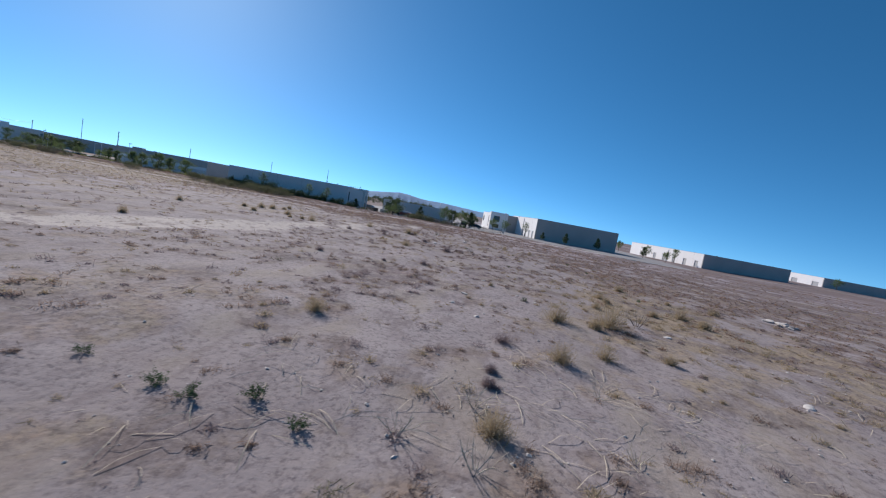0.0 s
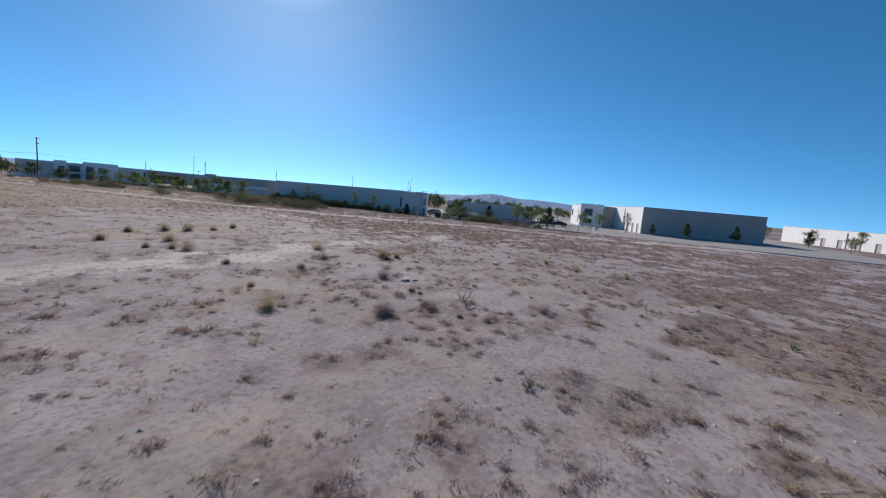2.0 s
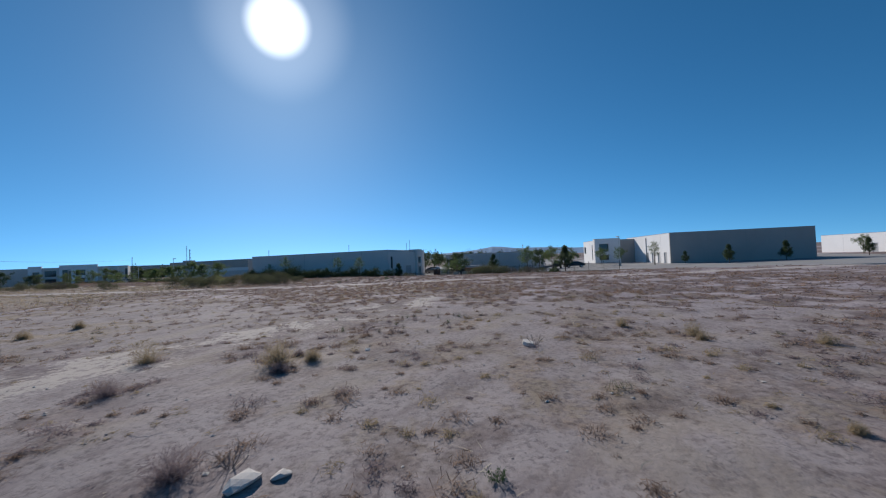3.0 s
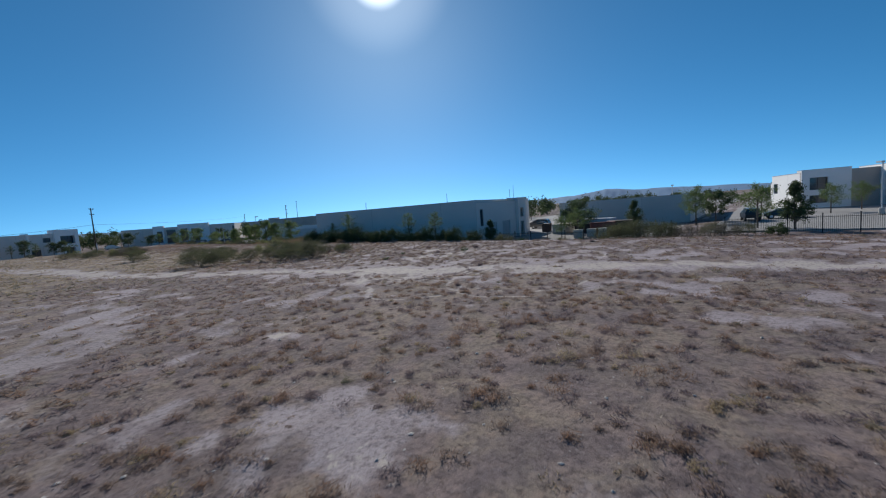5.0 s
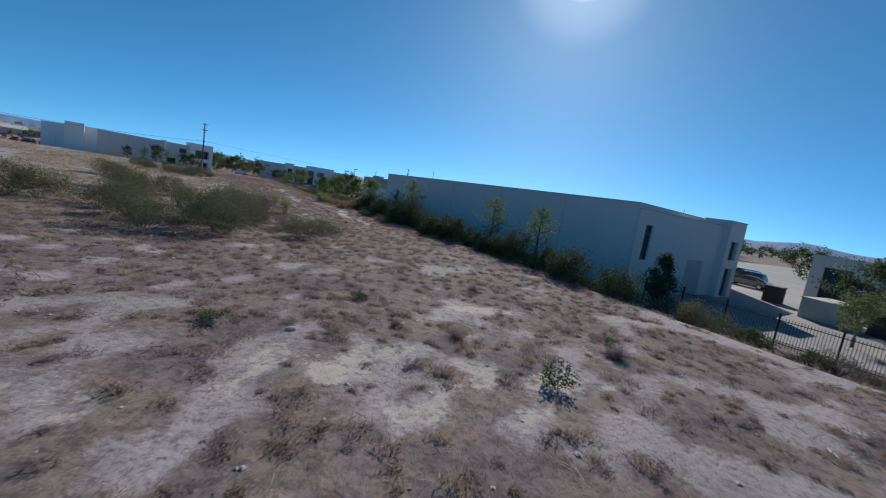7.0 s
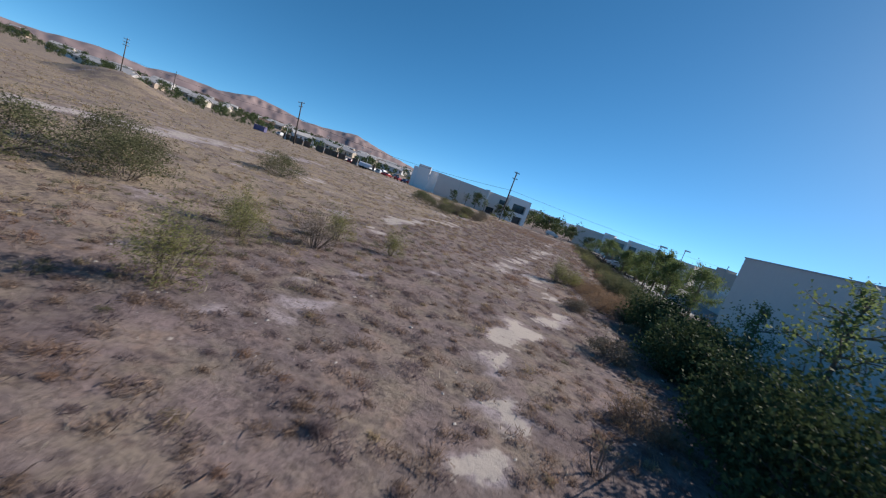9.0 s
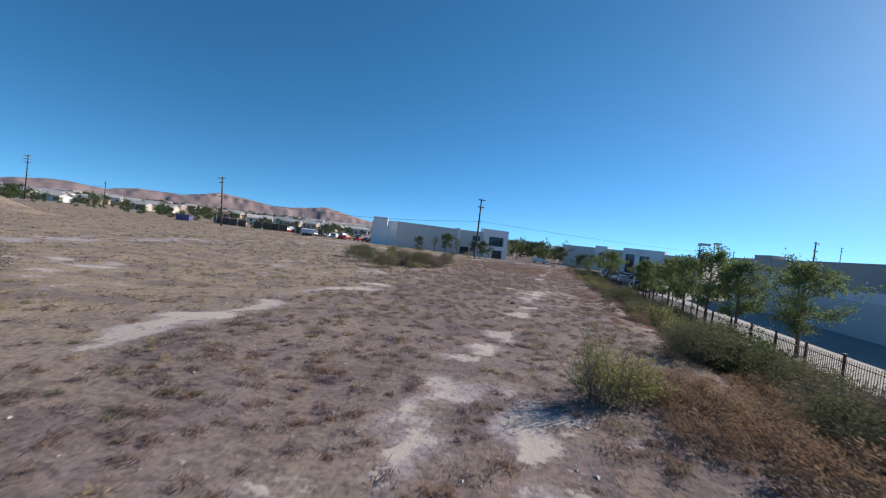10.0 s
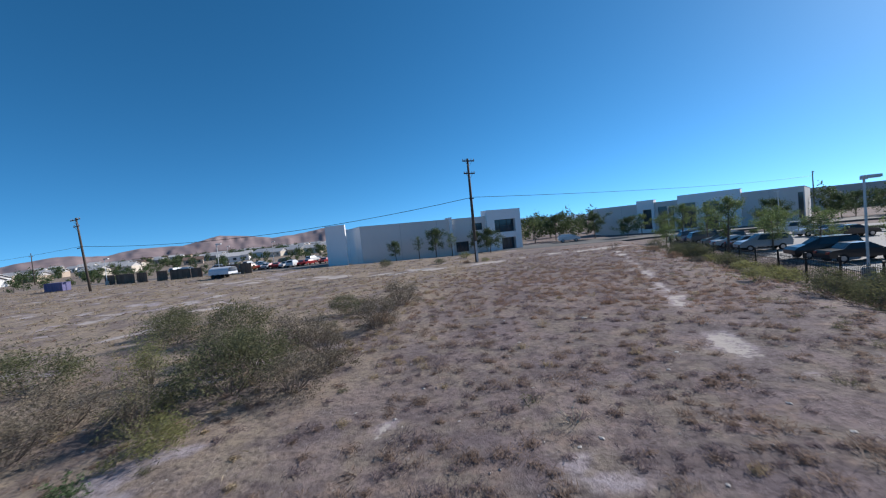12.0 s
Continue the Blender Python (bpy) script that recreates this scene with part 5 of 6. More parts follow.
def tufts(rs, x, y, blades, spread, height, width, lean, size):
    """Blades standing and lying round each place; every blade is a bent sliver of three triangles."""
    n = len(x)
    s = size * (0.55 + 0.9 * rs.rand(n))
    X, Y, S = (np.repeat(v, blades) for v in (x, y, s))
    m = len(X)
    a, r = rs.uniform(0, 2 * np.pi, m), np.sqrt(rs.rand(m))
    bx, by = X + np.cos(a) * r * spread * S, Y + np.sin(a) * r * spread * S
    a2 = a + rs.normal(size=m) * 0.9
    h = height * S * (0.35 + 0.65 * rs.rand(m)) * (1.15 - 0.6 * r)
    l = lean * S * (0.4 + rs.rand(m))
    z = gz(bx, by) - 0.015
    w = width * (0.7 + 0.6 * rs.rand(m))
    px, py = -np.sin(a2) * w, np.cos(a2) * w
    mx, my, mz = bx + np.cos(a2) * l * 0.4, by + np.sin(a2) * l * 0.4, z + h * 0.65
    tx, ty, tz = bx + np.cos(a2) * l, by + np.sin(a2) * l, z + h * (0.75 + 0.35 * rs.rand(m))
    V = np.stack([np.stack([bx - px, by - py, z], -1), np.stack([bx + px, by + py, z], -1), np.stack([mx + px * 0.8, my + py * 0.8, mz], -1), np.stack([mx - px * 0.8, my - py * 0.8, mz], -1), np.stack([tx, ty, tz], -1)], 1)
    k = np.arange(m)[:, None] * 5
    return V.reshape(-1, 3), [k + np.array([0, 1, 2, 3]), k + np.array([3, 2, 4])]


def stuff(name, label, category, v, f, material):
    return tagged(new(name, mesh_np(name, v, f, material)), label, category, kind="stuff")


rs = np.random.RandomState(31)
AREA = (-105, 24, -190, 8)


def pick(which):
    def chance(x, y):
        w, bare, rust, straw = zones(x, y)
        clear = (x < 18.5 + 2 * lattice(x, y, 3)) * (1 - 0.85 * bare)
        if which == "brown":
            return clear * (0.02 + w * (1 - 0.6 * rust) * (1 - 0.8 * straw))
        if which == "mauve":
            return clear * (0.012 + w * (1 - 0.93 * straw) * 0.8)
        if which == "rust":
            return clear * w * rust * (1 - 0.6 * straw)
        if which == "straw":
            return clear * (0.03 + 0.9 * w * (straw * (1 - 0.5 * smoothstep(4, 8, x) * smoothstep(-82, -74, y)) + 0.22 * smoothstep(-112, -104, y) * smoothstep(9, 3, x)))
        if which == "olive":
            green = smoothstep(9, 4, x) * smoothstep(-108, -100, y) * smoothstep(-66, -76, y) + 0.9 * smoothstep(3, -2, x) * smoothstep(-52, -46, y) * smoothstep(-18, -26, y) + 0.7 * smoothstep(13.5, 16.5, x)
            return clear * (0.03 + 0.85 * np.clip(green, 0, 1)) * w
        return clear * (0.2 + 0.5 * w)
    return chance



def domes(rs, x, y, stems, fuzz, radius, height, w_stem, w_fuzz, l_fuzz):
    """Dry weeds: a dome of fine stems from one root, with short twigs filling it. Each stem and twig is one sliver."""
    n = len(x)
    s = 0.5 + 0.9 * rs.rand(n) ** 1.5
    k = stems + fuzz
    X, Y, S = (np.repeat(v, k) for v in (x, y, s))
    m = len(X)
    st = np.tile(np.arange(k) < stems, n)
    a, e = rs.uniform(0, 2 * np.pi, m), np.arcsin(rs.uniform(0.12, 1.0, m))
    R, Hh = radius * S, height * S
    ux, uy, uz = np.cos(a) * np.cos(e), np.sin(a) * np.cos(e), np.sin(e)
    reach = np.where(st, 0.75 + 0.35 * rs.rand(m), rs.uniform(0.35, 1.0, m))
    tip = np.stack([X + ux * R * reach, Y + uy * R * reach, uz * Hh * reach], -1)
    q = np.stack([ux * 0.8, uy * 0.8, uz * 0.5 + 0.6], -1) + rs.normal(size=(m, 3)) * 0.55
    q = q / np.linalg.norm(q, axis=1)[:, None] * (l_fuzz * (0.5 + rs.rand(m)))[:, None]
    root = np.where(st[:, None], np.stack([X + 0.12 * R * rs.normal(size=m), Y + 0.12 * R * rs.normal(size=m), np.zeros(m)], -1), tip - q)
    d = tip - root
    side = np.cross(d, rs.normal(size=(m, 3)))
    side = side / (np.linalg.norm(side, axis=1)[:, None] + 1e-9) * np.where(st, w_stem, w_fuzz)[:, None]
    g = gz(X, Y)[:, None] * (0, 0, 1)
    root[:, 2], tip[:, 2] = np.maximum(root[:, 2], -0.02), np.maximum(tip[:, 2], 0.005)
    V = np.stack([root - side + g, root + side + g, tip + g], 1).reshape(-1, 3)
    return V, np.arange(m * 3).reshape(m, 3)


NAMES = {"brown": "brown dried weeds in low tufts over the field", "mauve": "purplish-grey matted dry weeds over the field", "rust": "rusty-brown dried weeds over the field", "straw": "straw-coloured dry grass tufts over the field", "olive": "grey-green half-dry weeds over the field"}
for which, mat, n, rad, high in (("brown", WEED_BROWN, 50000, 0.30, 0.17), ("mauve", WEED_MAUVE, 52000, 0.31, 0.15), ("rust", WEED_RUST, 56000, 0.31, 0.20), ("straw", WEED_STRAW, 26000, 0.27, 0.20), ("olive", WEED_OLIVE, 24000, 0.28, 0.18)):
    for lo, hi, fuzz, w, l, thin in ((0, 9, 84, 0.008, 0.15, 1.15), (9, 18, 28, 0.0145, 0.19, 1.0), (18, 34, 9, 0.028, 0.27, 0.85)):
        x, y = scatter(rs, int(n * thin), *AREA, hi, lo, pick(which))
        stuff("dry_weeds", NAMES[which], "dry weeds", *domes(rs, x, y, 0, fuzz, rad, high, w, w, l), mat)
for which, mat, n, high in (("brown", WEED_BROWN, 26000, 0.24), ("rust", WEED_RUST, 20000, 0.24), ("straw", WEED_STRAW, 26000, 0.27)):
    x, y = scatter(rs, n, -160, 24, -230, 12, 100, 32, pick(which))
    stuff("dry_weeds", "farther " + NAMES[which], "dry weeds", *domes(rs, x, y, 0, 6, 0.42, high, 0.04, 0.04, 0.3), mat)
# small low tufts between the mats and on the worn western soil
x, y = scatter(rs, 20000, *AREA, 12, 0, pick("litter"))
stuff("dry_sprigs", "small dark dry tufts on bare soil", "dry weeds", *domes(rs, x, y, 0, 12, 0.10, 0.06, 0.006, 0.006, 0.07), WEED_MAUVE)
x, y = scatter(rs, 17000, -100, -14, -185, -118, 22, 0, lambda x, y: 0.06 + 0.9 * smoothstep(0.5, 0.72, 0.5 * lattice(x, y, 3.4, 12) + 0.5 * lattice(x, y, 1.3, 13)))
stuff("dry_sprigs", "scattered low grey-brown tufts on worn soil", "dry weeds", *domes(rs, x[::2], y[::2], 0, 36, 0.19, 0.07, 0.008, 0.008, 0.11), WEED_BROWN)
stuff("dry_sprigs", "scattered low straw-coloured tufts on worn soil", "dry weeds", *domes(rs, x[1::2], y[1::2], 0, 36, 0.19, 0.08, 0.007, 0.007, 0.12), WEED_STRAW)

# loose stalks lying on the soil
x, y = scatter(rs, 9000, *AREA, 20, 0, pick("litter"))
v, f = tufts(rs, x, y, 3, 0.3, 0.05, 0.006, 0.5, 1.0)
stuff("fallen_stalks", "pale broken stalks lying on the soil", "dry stalks", v, f, TWIG_PALE)

def lying(rs, x, y, length, width):
    """Long dry stalks lying loosely on the soil, each a bent four-piece sliver."""
    n = len(x)
    a = rs.uniform(0, 2 * np.pi, n)
    bend = rs.normal(size=n) * 0.5
    L, w = length * (0.4 + 0.9 * rs.rand(n)), width * (0.6 + 0.7 * rs.rand(n))
    rise = rs.uniform(0.01, 0.10, n)
    px, py, rows = x.copy(), y.copy(), []
    for k in range(4):
        d = a + bend * (k / 3 - 0.5)
        z = gz(px, py) + 0.008 + rise * np.sin(np.pi * k / 3)
        rows.append(np.stack([np.stack([px - np.sin(d) * w, py + np.cos(d) * w, z], -1), np.stack([px + np.sin(d) * w, py - np.cos(d) * w, z + 0.004], -1)], 1))
        px, py = px + np.cos(d) * L / 3, py + np.sin(d) * L / 3
    V = np.concatenate(rows, 1)
    q = np.array([[2 * k, 2 * k + 1, 2 * k + 3, 2 * k + 2] for k in range(3)])
    return V.reshape(-1, 3), (np.arange(n)[:, None, None] * 8 + q[None]).reshape(-1, 4)


x, y = scatter(rs, 26000, -100, -40, -185, -130, 14, 0, lambda x, y: 0.03 + 0.6 * smoothstep(0.60, 0.78, lattice(x, y, 2.6, 15)) * smoothstep(-62, -74, x))
stuff("fallen_stalks", "long pale straw stalks lying on worn soil", "dry stalks", *lying(rs, x, y, 0.75, 0.0055), TWIG_PALE)

OCTA_V = np.array([[1, 0, 0], [-1, 0, 0], [0, 1, 0], [0, -1, 0], [0, 0, 1], [0, 0, -1]], float)
OCTA_F = np.array([[0, 2, 4], [2, 1, 4], [1, 3, 4], [3, 0, 4], [2, 0, 5], [1, 2, 5], [3, 1, 5], [0, 3, 5]])


def lumps(rs, x, y, lo, hi):
    n = len(x)
    s = lo + (hi - lo) * rs.rand(n) ** 3
    sh = OCTA_V[None] * (0.7 + 0.6 * rs.rand(n, 6, 1)) * s[:, None, None] * np.array([1.15, 0.9, 0.38])
    a = rs.uniform(0, 6.28, n)
    c, d = np.cos(a)[:, None], np.sin(a)[:, None]
    V = np.stack([sh[..., 0] * c - sh[..., 1] * d + x[:, None], sh[..., 0] * d + sh[..., 1] * c + y[:, None], sh[..., 2] + (gz(x, y) + 0.2 * s)[:, None]], -1)
    return V.reshape(-1, 3), (np.arange(n)[:, None, None] * 6 + OCTA_F).reshape(-1, 3)


x, y = scatter(rs, 40000, *AREA, 12, 0, lambda x, y: np.full(len(x), 0.6) * (x < 19))
stuff("soil_clods", "crumbled clods of pale soil", "soil", *lumps(rs, x, y, 0.01, 0.035), CLOD)
x, y = scatter(rs, 60000, *AREA, 11, 0, lambda x, y: np.full(len(x), 0.5) * (x < 19))
stuff("pebbles", "small pale pebbles on the soil", "pebbles", *lumps(rs, x, y, 0.012, 0.06), SLAB)

# ---------------------------------------------------------------- single plants, stones and rubbish on the field
def straw_bush(x, y, size, mat, label, seed, tall=1.0, stems=220, fuzz=520):
    r = np.random.RandomState(seed)
    v, f = domes(r, np.zeros(1), np.zeros(1), stems, fuzz, 0.5, 0.62 * tall, 0.0045, 0.0045, 0.16)
    v = v - (0, 0, float(gz(0, 0)))
    ob = thing("dry_bush", label, "dry bush", pose(x, y, float(gz(x, y)), 0, 0, seed * 37 % 360) @ Matrix.Diagonal((size, size, size, 1)), "dry bushes")
    part("dry_growth", mesh_np("dry_growth", v, f, mat), None, ob)
    return ob


for k, (x, y, s) in enumerate(((-76.8, -153.3, 1.15), (-72.3, -154.9, 1.1), (-71.0, -156.4, 0.9), (-67.3, -155.3, 1.25), (-70.0, -158.6, 0.9), (-67.3, -156.8, 1.5), (-66.5, -157.5, 1.6), (-60.1, -158.8, 1.2), (-62.4, -157.8, 1.0), (-60.3, -162.6, 1.1), (-61.9, -163.1, 1.4), (-58.8, -158.7, 0.8), (-55.2, -163.8, 1.0), (-55.2, -166.6, 1.2), (-52.0, -161.5, 1.4), (-62.4, -152.4, 0.65), (-47.0, -127.3, 1.6), (-44.5, -129.5, 1.3),
                                   (-51.7, -123.1, 1.4), (-63.4, -130.4, 1.2), (-45.7, -133.0, 1.1), (-32.4, -152.5, 0.8), (-39.0, -153.5, 0.7), (-72.9, -147.9, 0.9), (-61.0, -161.0, 1.2), (-38.9, -141.4, 1.6), (-38.2, -142.0, 1.1), (-39.8, -137.0, 1.0), (-43.6, -123.7, 1.7), (-41.6, -124.4, 1.5), (-40.2, -124.9, 1.5), (-38.4, -125.3, 1.2), (-36.0, -124.5, 1.3), (-45.9, -132.0, 1.1), (-46.8, -131.2, 1.2), (-50.7, -144.4, 1.1), (-49.1, -141.8, 0.8), (-31.6, -152.4, 0.95), (-32.2, -155.6, 0.8), (-30.5, -150.2, 0.8))):
    straw_bush(x, y, s, WEED_STRAW, "straw-yellow dried tumbleweed bush on bare soil", 50 + k)
for k, (x, y, s) in enumerate(((-75.0, -153.1, 0.9), (-74.2, -153.1, 0.8), (-71.6, -153.3, 0.7), (-47.1, -148.7, 0.9), (-48.8, -147.7, 1.0), (-47.3, -149.9, 0.6), (-45.3, -147.3, 0.6), (-59.4, -148.0, 0.7), (-43.7, -144.5, 1.0), (-1.0, -123.3, 0.75), (2.9, -121.6, 0.5), (10.1, -115.4, 1.2), (6.2, -113.5, 0.8), (9.8, -109.1, 0.9), (5.0, -112.4, 0.8),
                                   (-7.7, -126.4, 0.8), (10.5, -90.0, 0.9), (13.5, -122.9, 1.0), (14.3, -125.9, 1.2), (-62.1, -142.4, 0.8), (-61.1, -146.0, 0.7), (9.5, -49.8, 0.6), (10.9, -53.4, 0.7), (-48.6, -147.6, 1.0), (-46.8, -148.3, 1.0), (-45.1, -146.8, 0.8), (-46.9, -137.6, 0.9), (-45.0, -140.5, 0.8), (-44.5, -152.4, 0.7), (-42.0, -139.4, 0.8), (-47.2, -150.9, 0.6), (-39.4, -142.0, 1.2), (-37.9, -141.2, 0.9))):
    straw_bush(x, y, s, WEED_MAUVE, "grey-brown dried weed bush on the soil", 90 + k, 0.8)


def green_weed(x, y, size, seed):
    r = np.random.RandomState(seed)
    b, tips = Build(), []
    for k in range(7):
        a = k * 0.9 + r.rand()
        branches(r, b, (0, 0, -0.02), (math.cos(a), math.sin(a), 0.9), 0.24, 0.006, 1, tips, 0.6, 0.2)
    tips = np.array([list(q) for q in tips])
    c = tips[r.randint(len(tips), size=520)] + r.normal(size=(520, 3)) * 0.03
    c[:, 2] = np.maximum(c[:, 2], 0.01)
    v, q = leaf_cloud(r, c, 0.04)
    ob = thing("green_weed", "small dark green leafy weed on bare soil", "weed", pose(x, y, float(gz(x, y)), 0, 0, seed * 51) @ Matrix.Diagonal((size, size, size, 1)), "green weeds")
    part("branching", b, TWIG_DARK, ob)
    part("foliage", mesh_np("foliage", v, q, WEED_GREEN), None, ob)


for k, (x, y, s) in enumerate(((-78.1, -147.9, 1.0), (-78.2, -148.6, 1.0), (-77.7, -149.4, 1.1), (-78.1, -150.4, 1.0), (-77.8, -146.1, 0.8), (-51.5, -153.2, 0.8), (-56.8, -161.5, 0.9), (-43.2, -160.7, 0.9), (-37.5, -159.6, 1.1), (-42.2, -148.7, 0.8), (6.9, -116.3, 1.7), (0.7, -111.9, 1.2), (10.9, -114.6, 1.0), (0.1, -40.6, 1.4), (-64.8, -154.1, 0.9), (4.8, -110.0, 1.0))):
    green_weed(x, y, s * (0.65 if x < -30 else 0.85), k + 3)


def dead_plant(x, y, size, seed, pale=False):
    r = np.random.RandomState(seed)
    b, tips = Build(), []
    for k in range(6):
        a = k * 1.05 + r.rand() * 0.8
        branches(r, b, (0.05 * math.cos(a), 0.05 * math.sin(a), -0.03), (math.cos(a) * 0.7, math.sin(a) * 0.7, 0.9), 0.5, 0.011, 1, tips, 0.8, 0.1, 3, 2)
    ob = thing("dead_plant", "bleached dead branching stalks" if pale else "dark dead branching plant on bare soil", "dead plant", pose(x, y, float(gz(x, y)), 0, 0, seed * 71) @ Matrix.Diagonal((size, size, size, 1)), "dead plants")
    part("branchwork", b, TWIG_PALE if pale else TWIG_DARK, ob)


for k, (x, y, s, pale) in enumerate(((-45.2, -149.2, 1.1, False), (-45.7, -149.6, 0.9, False), (-65.1, -159.0, 1.4, False), (-76.0, -152.9, 0.9, True), (-78.0, -153.1, 0.9, True), (-77.6, -151.8, 0.8, True), (-76.6, -155.7, 0.7, True), (-74.2, -155.6, 0.7, True), (-43.2, -145.0, 0.7, False), (-46.0, -144.6, 0.5, False),
                                        (-34.6, -147.7, 0.8, False), (14.3, -87.9, 1.3, False), (16.9, -50.2, 1.7, False), (16.6, -46.3, 1.2, False), (-49.7, -115.9, 1.4, False), (14.2, -61.0, 0.75, False), (8.2, -37.6, 0.8, True))):
    dead_plant(x, y, s, k + 11, pale)
r5 = random.Random(9)
for k in range(18):
    x, y = -31.6 + r5.uniform(-3.0, 3.0), -140.2 + r5.uniform(-3.2, 3.2)
    straw_bush(x, y, r5.uniform(0.25, 0.42), LEAF_GREY if k % 3 else WEED_GREEN, "small dark upright weed on worn soil", 140 + k, 1.5, 60, 150)


def stone(x, y, size, seed, mat=STONE, label="pale angular stone lying on the soil", flat=0.6, group="stones", z=None):
    r = np.random.RandomState(seed)
    bm = bmesh.new()
    bmesh.ops.create_icosphere(bm, subdivisions=2, radius=1.0)
    cut = [Vector(r.normal(size=3)).normalized() for _ in range(7)]
    for v in bm.verts:
        for c in cut:
            d = v.co.dot(c)
            if d > 0.62:
                v.co -= c * (d - 0.62)
        v.co *= 1 + 0.06 * r.normal()
        v.co.z *= flat * 0.62
    me = bpy.data.meshes.new("stone")
    bm.to_mesh(me)
    me.materials.append(mat)
    ob = tagged(new("stone", me), label, "stone", group)
    ob.matrix_world = pose(x, y, (float(gz(x, y)) if z is None else z) + size * flat * 0.25, r.uniform(-12, 12), r.uniform(-12, 12), r.uniform(0, 360)) @ Matrix.Diagonal((size * 1.2, size, size, 1))


for k in range(20):
    a, d = r5.uniform(0, 6.28), 1.0 * math.sqrt(r5.random())
    stone(-53.2 + 1.2 * d * math.cos(a), -171.7 + 0.8 * d * math.sin(a), r5.uniform(0.14, 0.3), 200 + k, STONE if k % 3 else SLAB, "broken stone in a low rubble heap", 0.7, "rubble heap stones")
for k, (x, y, s) in enumerate(((-43.4, -145.5, 0.26), (-43.1, -145.9, 0.15), (-65.8, -151.4, 0.16), (-67.9, -151.2, 0.12), (-61.2, -151.9, 0.10), (-61.1, -153.2, 0.12), (-45.8, -149.9, 0.12), (-36.6, -142.8, 0.12), (2.3, -112.6, 0.12), (5.2, -112.3, 0.09), (-66.1, -159.9, 0.14), (-71.3, -161.7, 0.16), (0.3, -28.4, 0.14), (9.0, -30.2, 0.12), (-69.4, -152.3, 0.1), (-63.6, -153.8, 0.09), (-64.6, -154.6, 0.09))):
    stone(x, y, s, 240 + k, SLAB)
sl = Build()
sv = np.array([[-0.42, -0.2], [0.1, -0.3], [0.45, -0.12], [0.4, 0.22], [-0.1, 0.3], [-0.4, 0.16]])
sl.put(np.concatenate([np.c_[sv, np.full(6, 0.02)], np.c_[sv * 0.94, np.full(6, 0.13)]]), [[k, (k + 1) % 6, 6 + (k + 1) % 6, 6 + k] for k in range(6)], [[6, 7 + k, 8 + k] for k in range(4)] + [[0, 2 + k, 1 + k] for k in range(4)])
slab_ob = tagged(new("concrete_slab", sl.mesh("concrete_slab", SLAB)), "broken pale concrete slab tilted on the soil", "rubble")
slab_ob.matrix_world = pose(-34.7, -147.5, float(gz(-34.7, -147.5)), 9, -4, 25) @ Matrix.Diagonal((0.55, 0.6, 0.9, 1))

scrap = Build().put(np.array([[k * 0.09 - 0.14, sy * 0.03, 0.012 + 0.02 * (k % 2) + dz] for dz in (0, 0.003) for k in range(4) for sy in (-1, 1)]),
                    [[2 * k, 2 * k + 2, 2 * k + 3, 2 * k + 1] for k in range(3)] + [[8 + 2 * k, 9 + 2 * k, 11 + 2 * k, 10 + 2 * k] for k in range(3)])
tagged(new("paper_scrap", scrap.mesh("paper_scrap", LINE_PAINT)), "crumpled white strip of paper on the soil", "litter").matrix_world = pose(10.53, -119.67, float(gz(10.53, -119.67)), 0, 0, 38)

# ---------------------------------------------------------------- lamps
def street_lamp(x, y, z, h, turn, label="pale steel parking lot lamp with box head"):
    th = thing("street_lamp", label, "lamp", pose(x, y, z, 0, 0, turn), "parking lot lamps")
    part("base", Build().tube([(0, 0, -0.3), (0, 0, 0.7), (0, 0, 0.78)], [0.3, 0.3, 0.26], 12), CONCRETE, th, "round concrete lamp base")
    part("pole", Build().tube([(0, 0, 0.78), (0, 0, h)], [0.07, 0.055], 8), LAMP_PAINT, th)
    head = part("head", Build().box(-0.05, -0.2, h - 0.03, 0.72, 0.2, h + 0.14).box(-0.12, -0.12, h - 0.1, 0.12, 0.12, h + 0.1), LAMP_PAINT, th)
    part("lens", Build().box(0.2, -0.16, h - 0.05, 0.66, 0.16, h - 0.034), LINE_PAINT, head)
    return th


street_lamp(25.25, -17.5, LOT, 5.8, 0)
for x, y, h, tn in ((40, 22, 6.2, 90), (58, 20, 6.2, 90), (27.2, 27, 5.6, 0), (74, -123, 7.2, 0), (32.8, -22.0, 7.8, 0), (25.0, -40.0, 6.6, 0), (50, -150, 6.5, 30)):
    street_lamp(x, y, SOUTH if y < -134 else LOT, h, tn)
for x, y, h in ((-44.5, 9.0, 5.2), (-70, 9.5, 4.8), (-58, 40, 6.5), (-30, 44, 7.0), (-90, 60, 7.0)):
    street_lamp(x, y, float(gz(x, y)), h, 20, "white pole lamp at the yard's edge")

# ---------------------------------------------------------------- vehicles
SEDAN = [(-2.2, 0.38), (-2.25, 0.72), (-2.1, 0.92), (-1.35, 1.0), (-0.75, 1.4), (0.35, 1.42), (1.05, 1.0), (1.95, 0.86), (2.25, 0.66), (2.25, 0.38)]
SUV = [(-2.25, 0.45), (-2.3, 0.9), (-2.2, 1.15), (-1.95, 1.66), (-1.5, 1.74), (0.3, 1.72), (1.0, 1.15), (2.0, 1.02), (2.3, 0.8), (2.3, 0.45)]


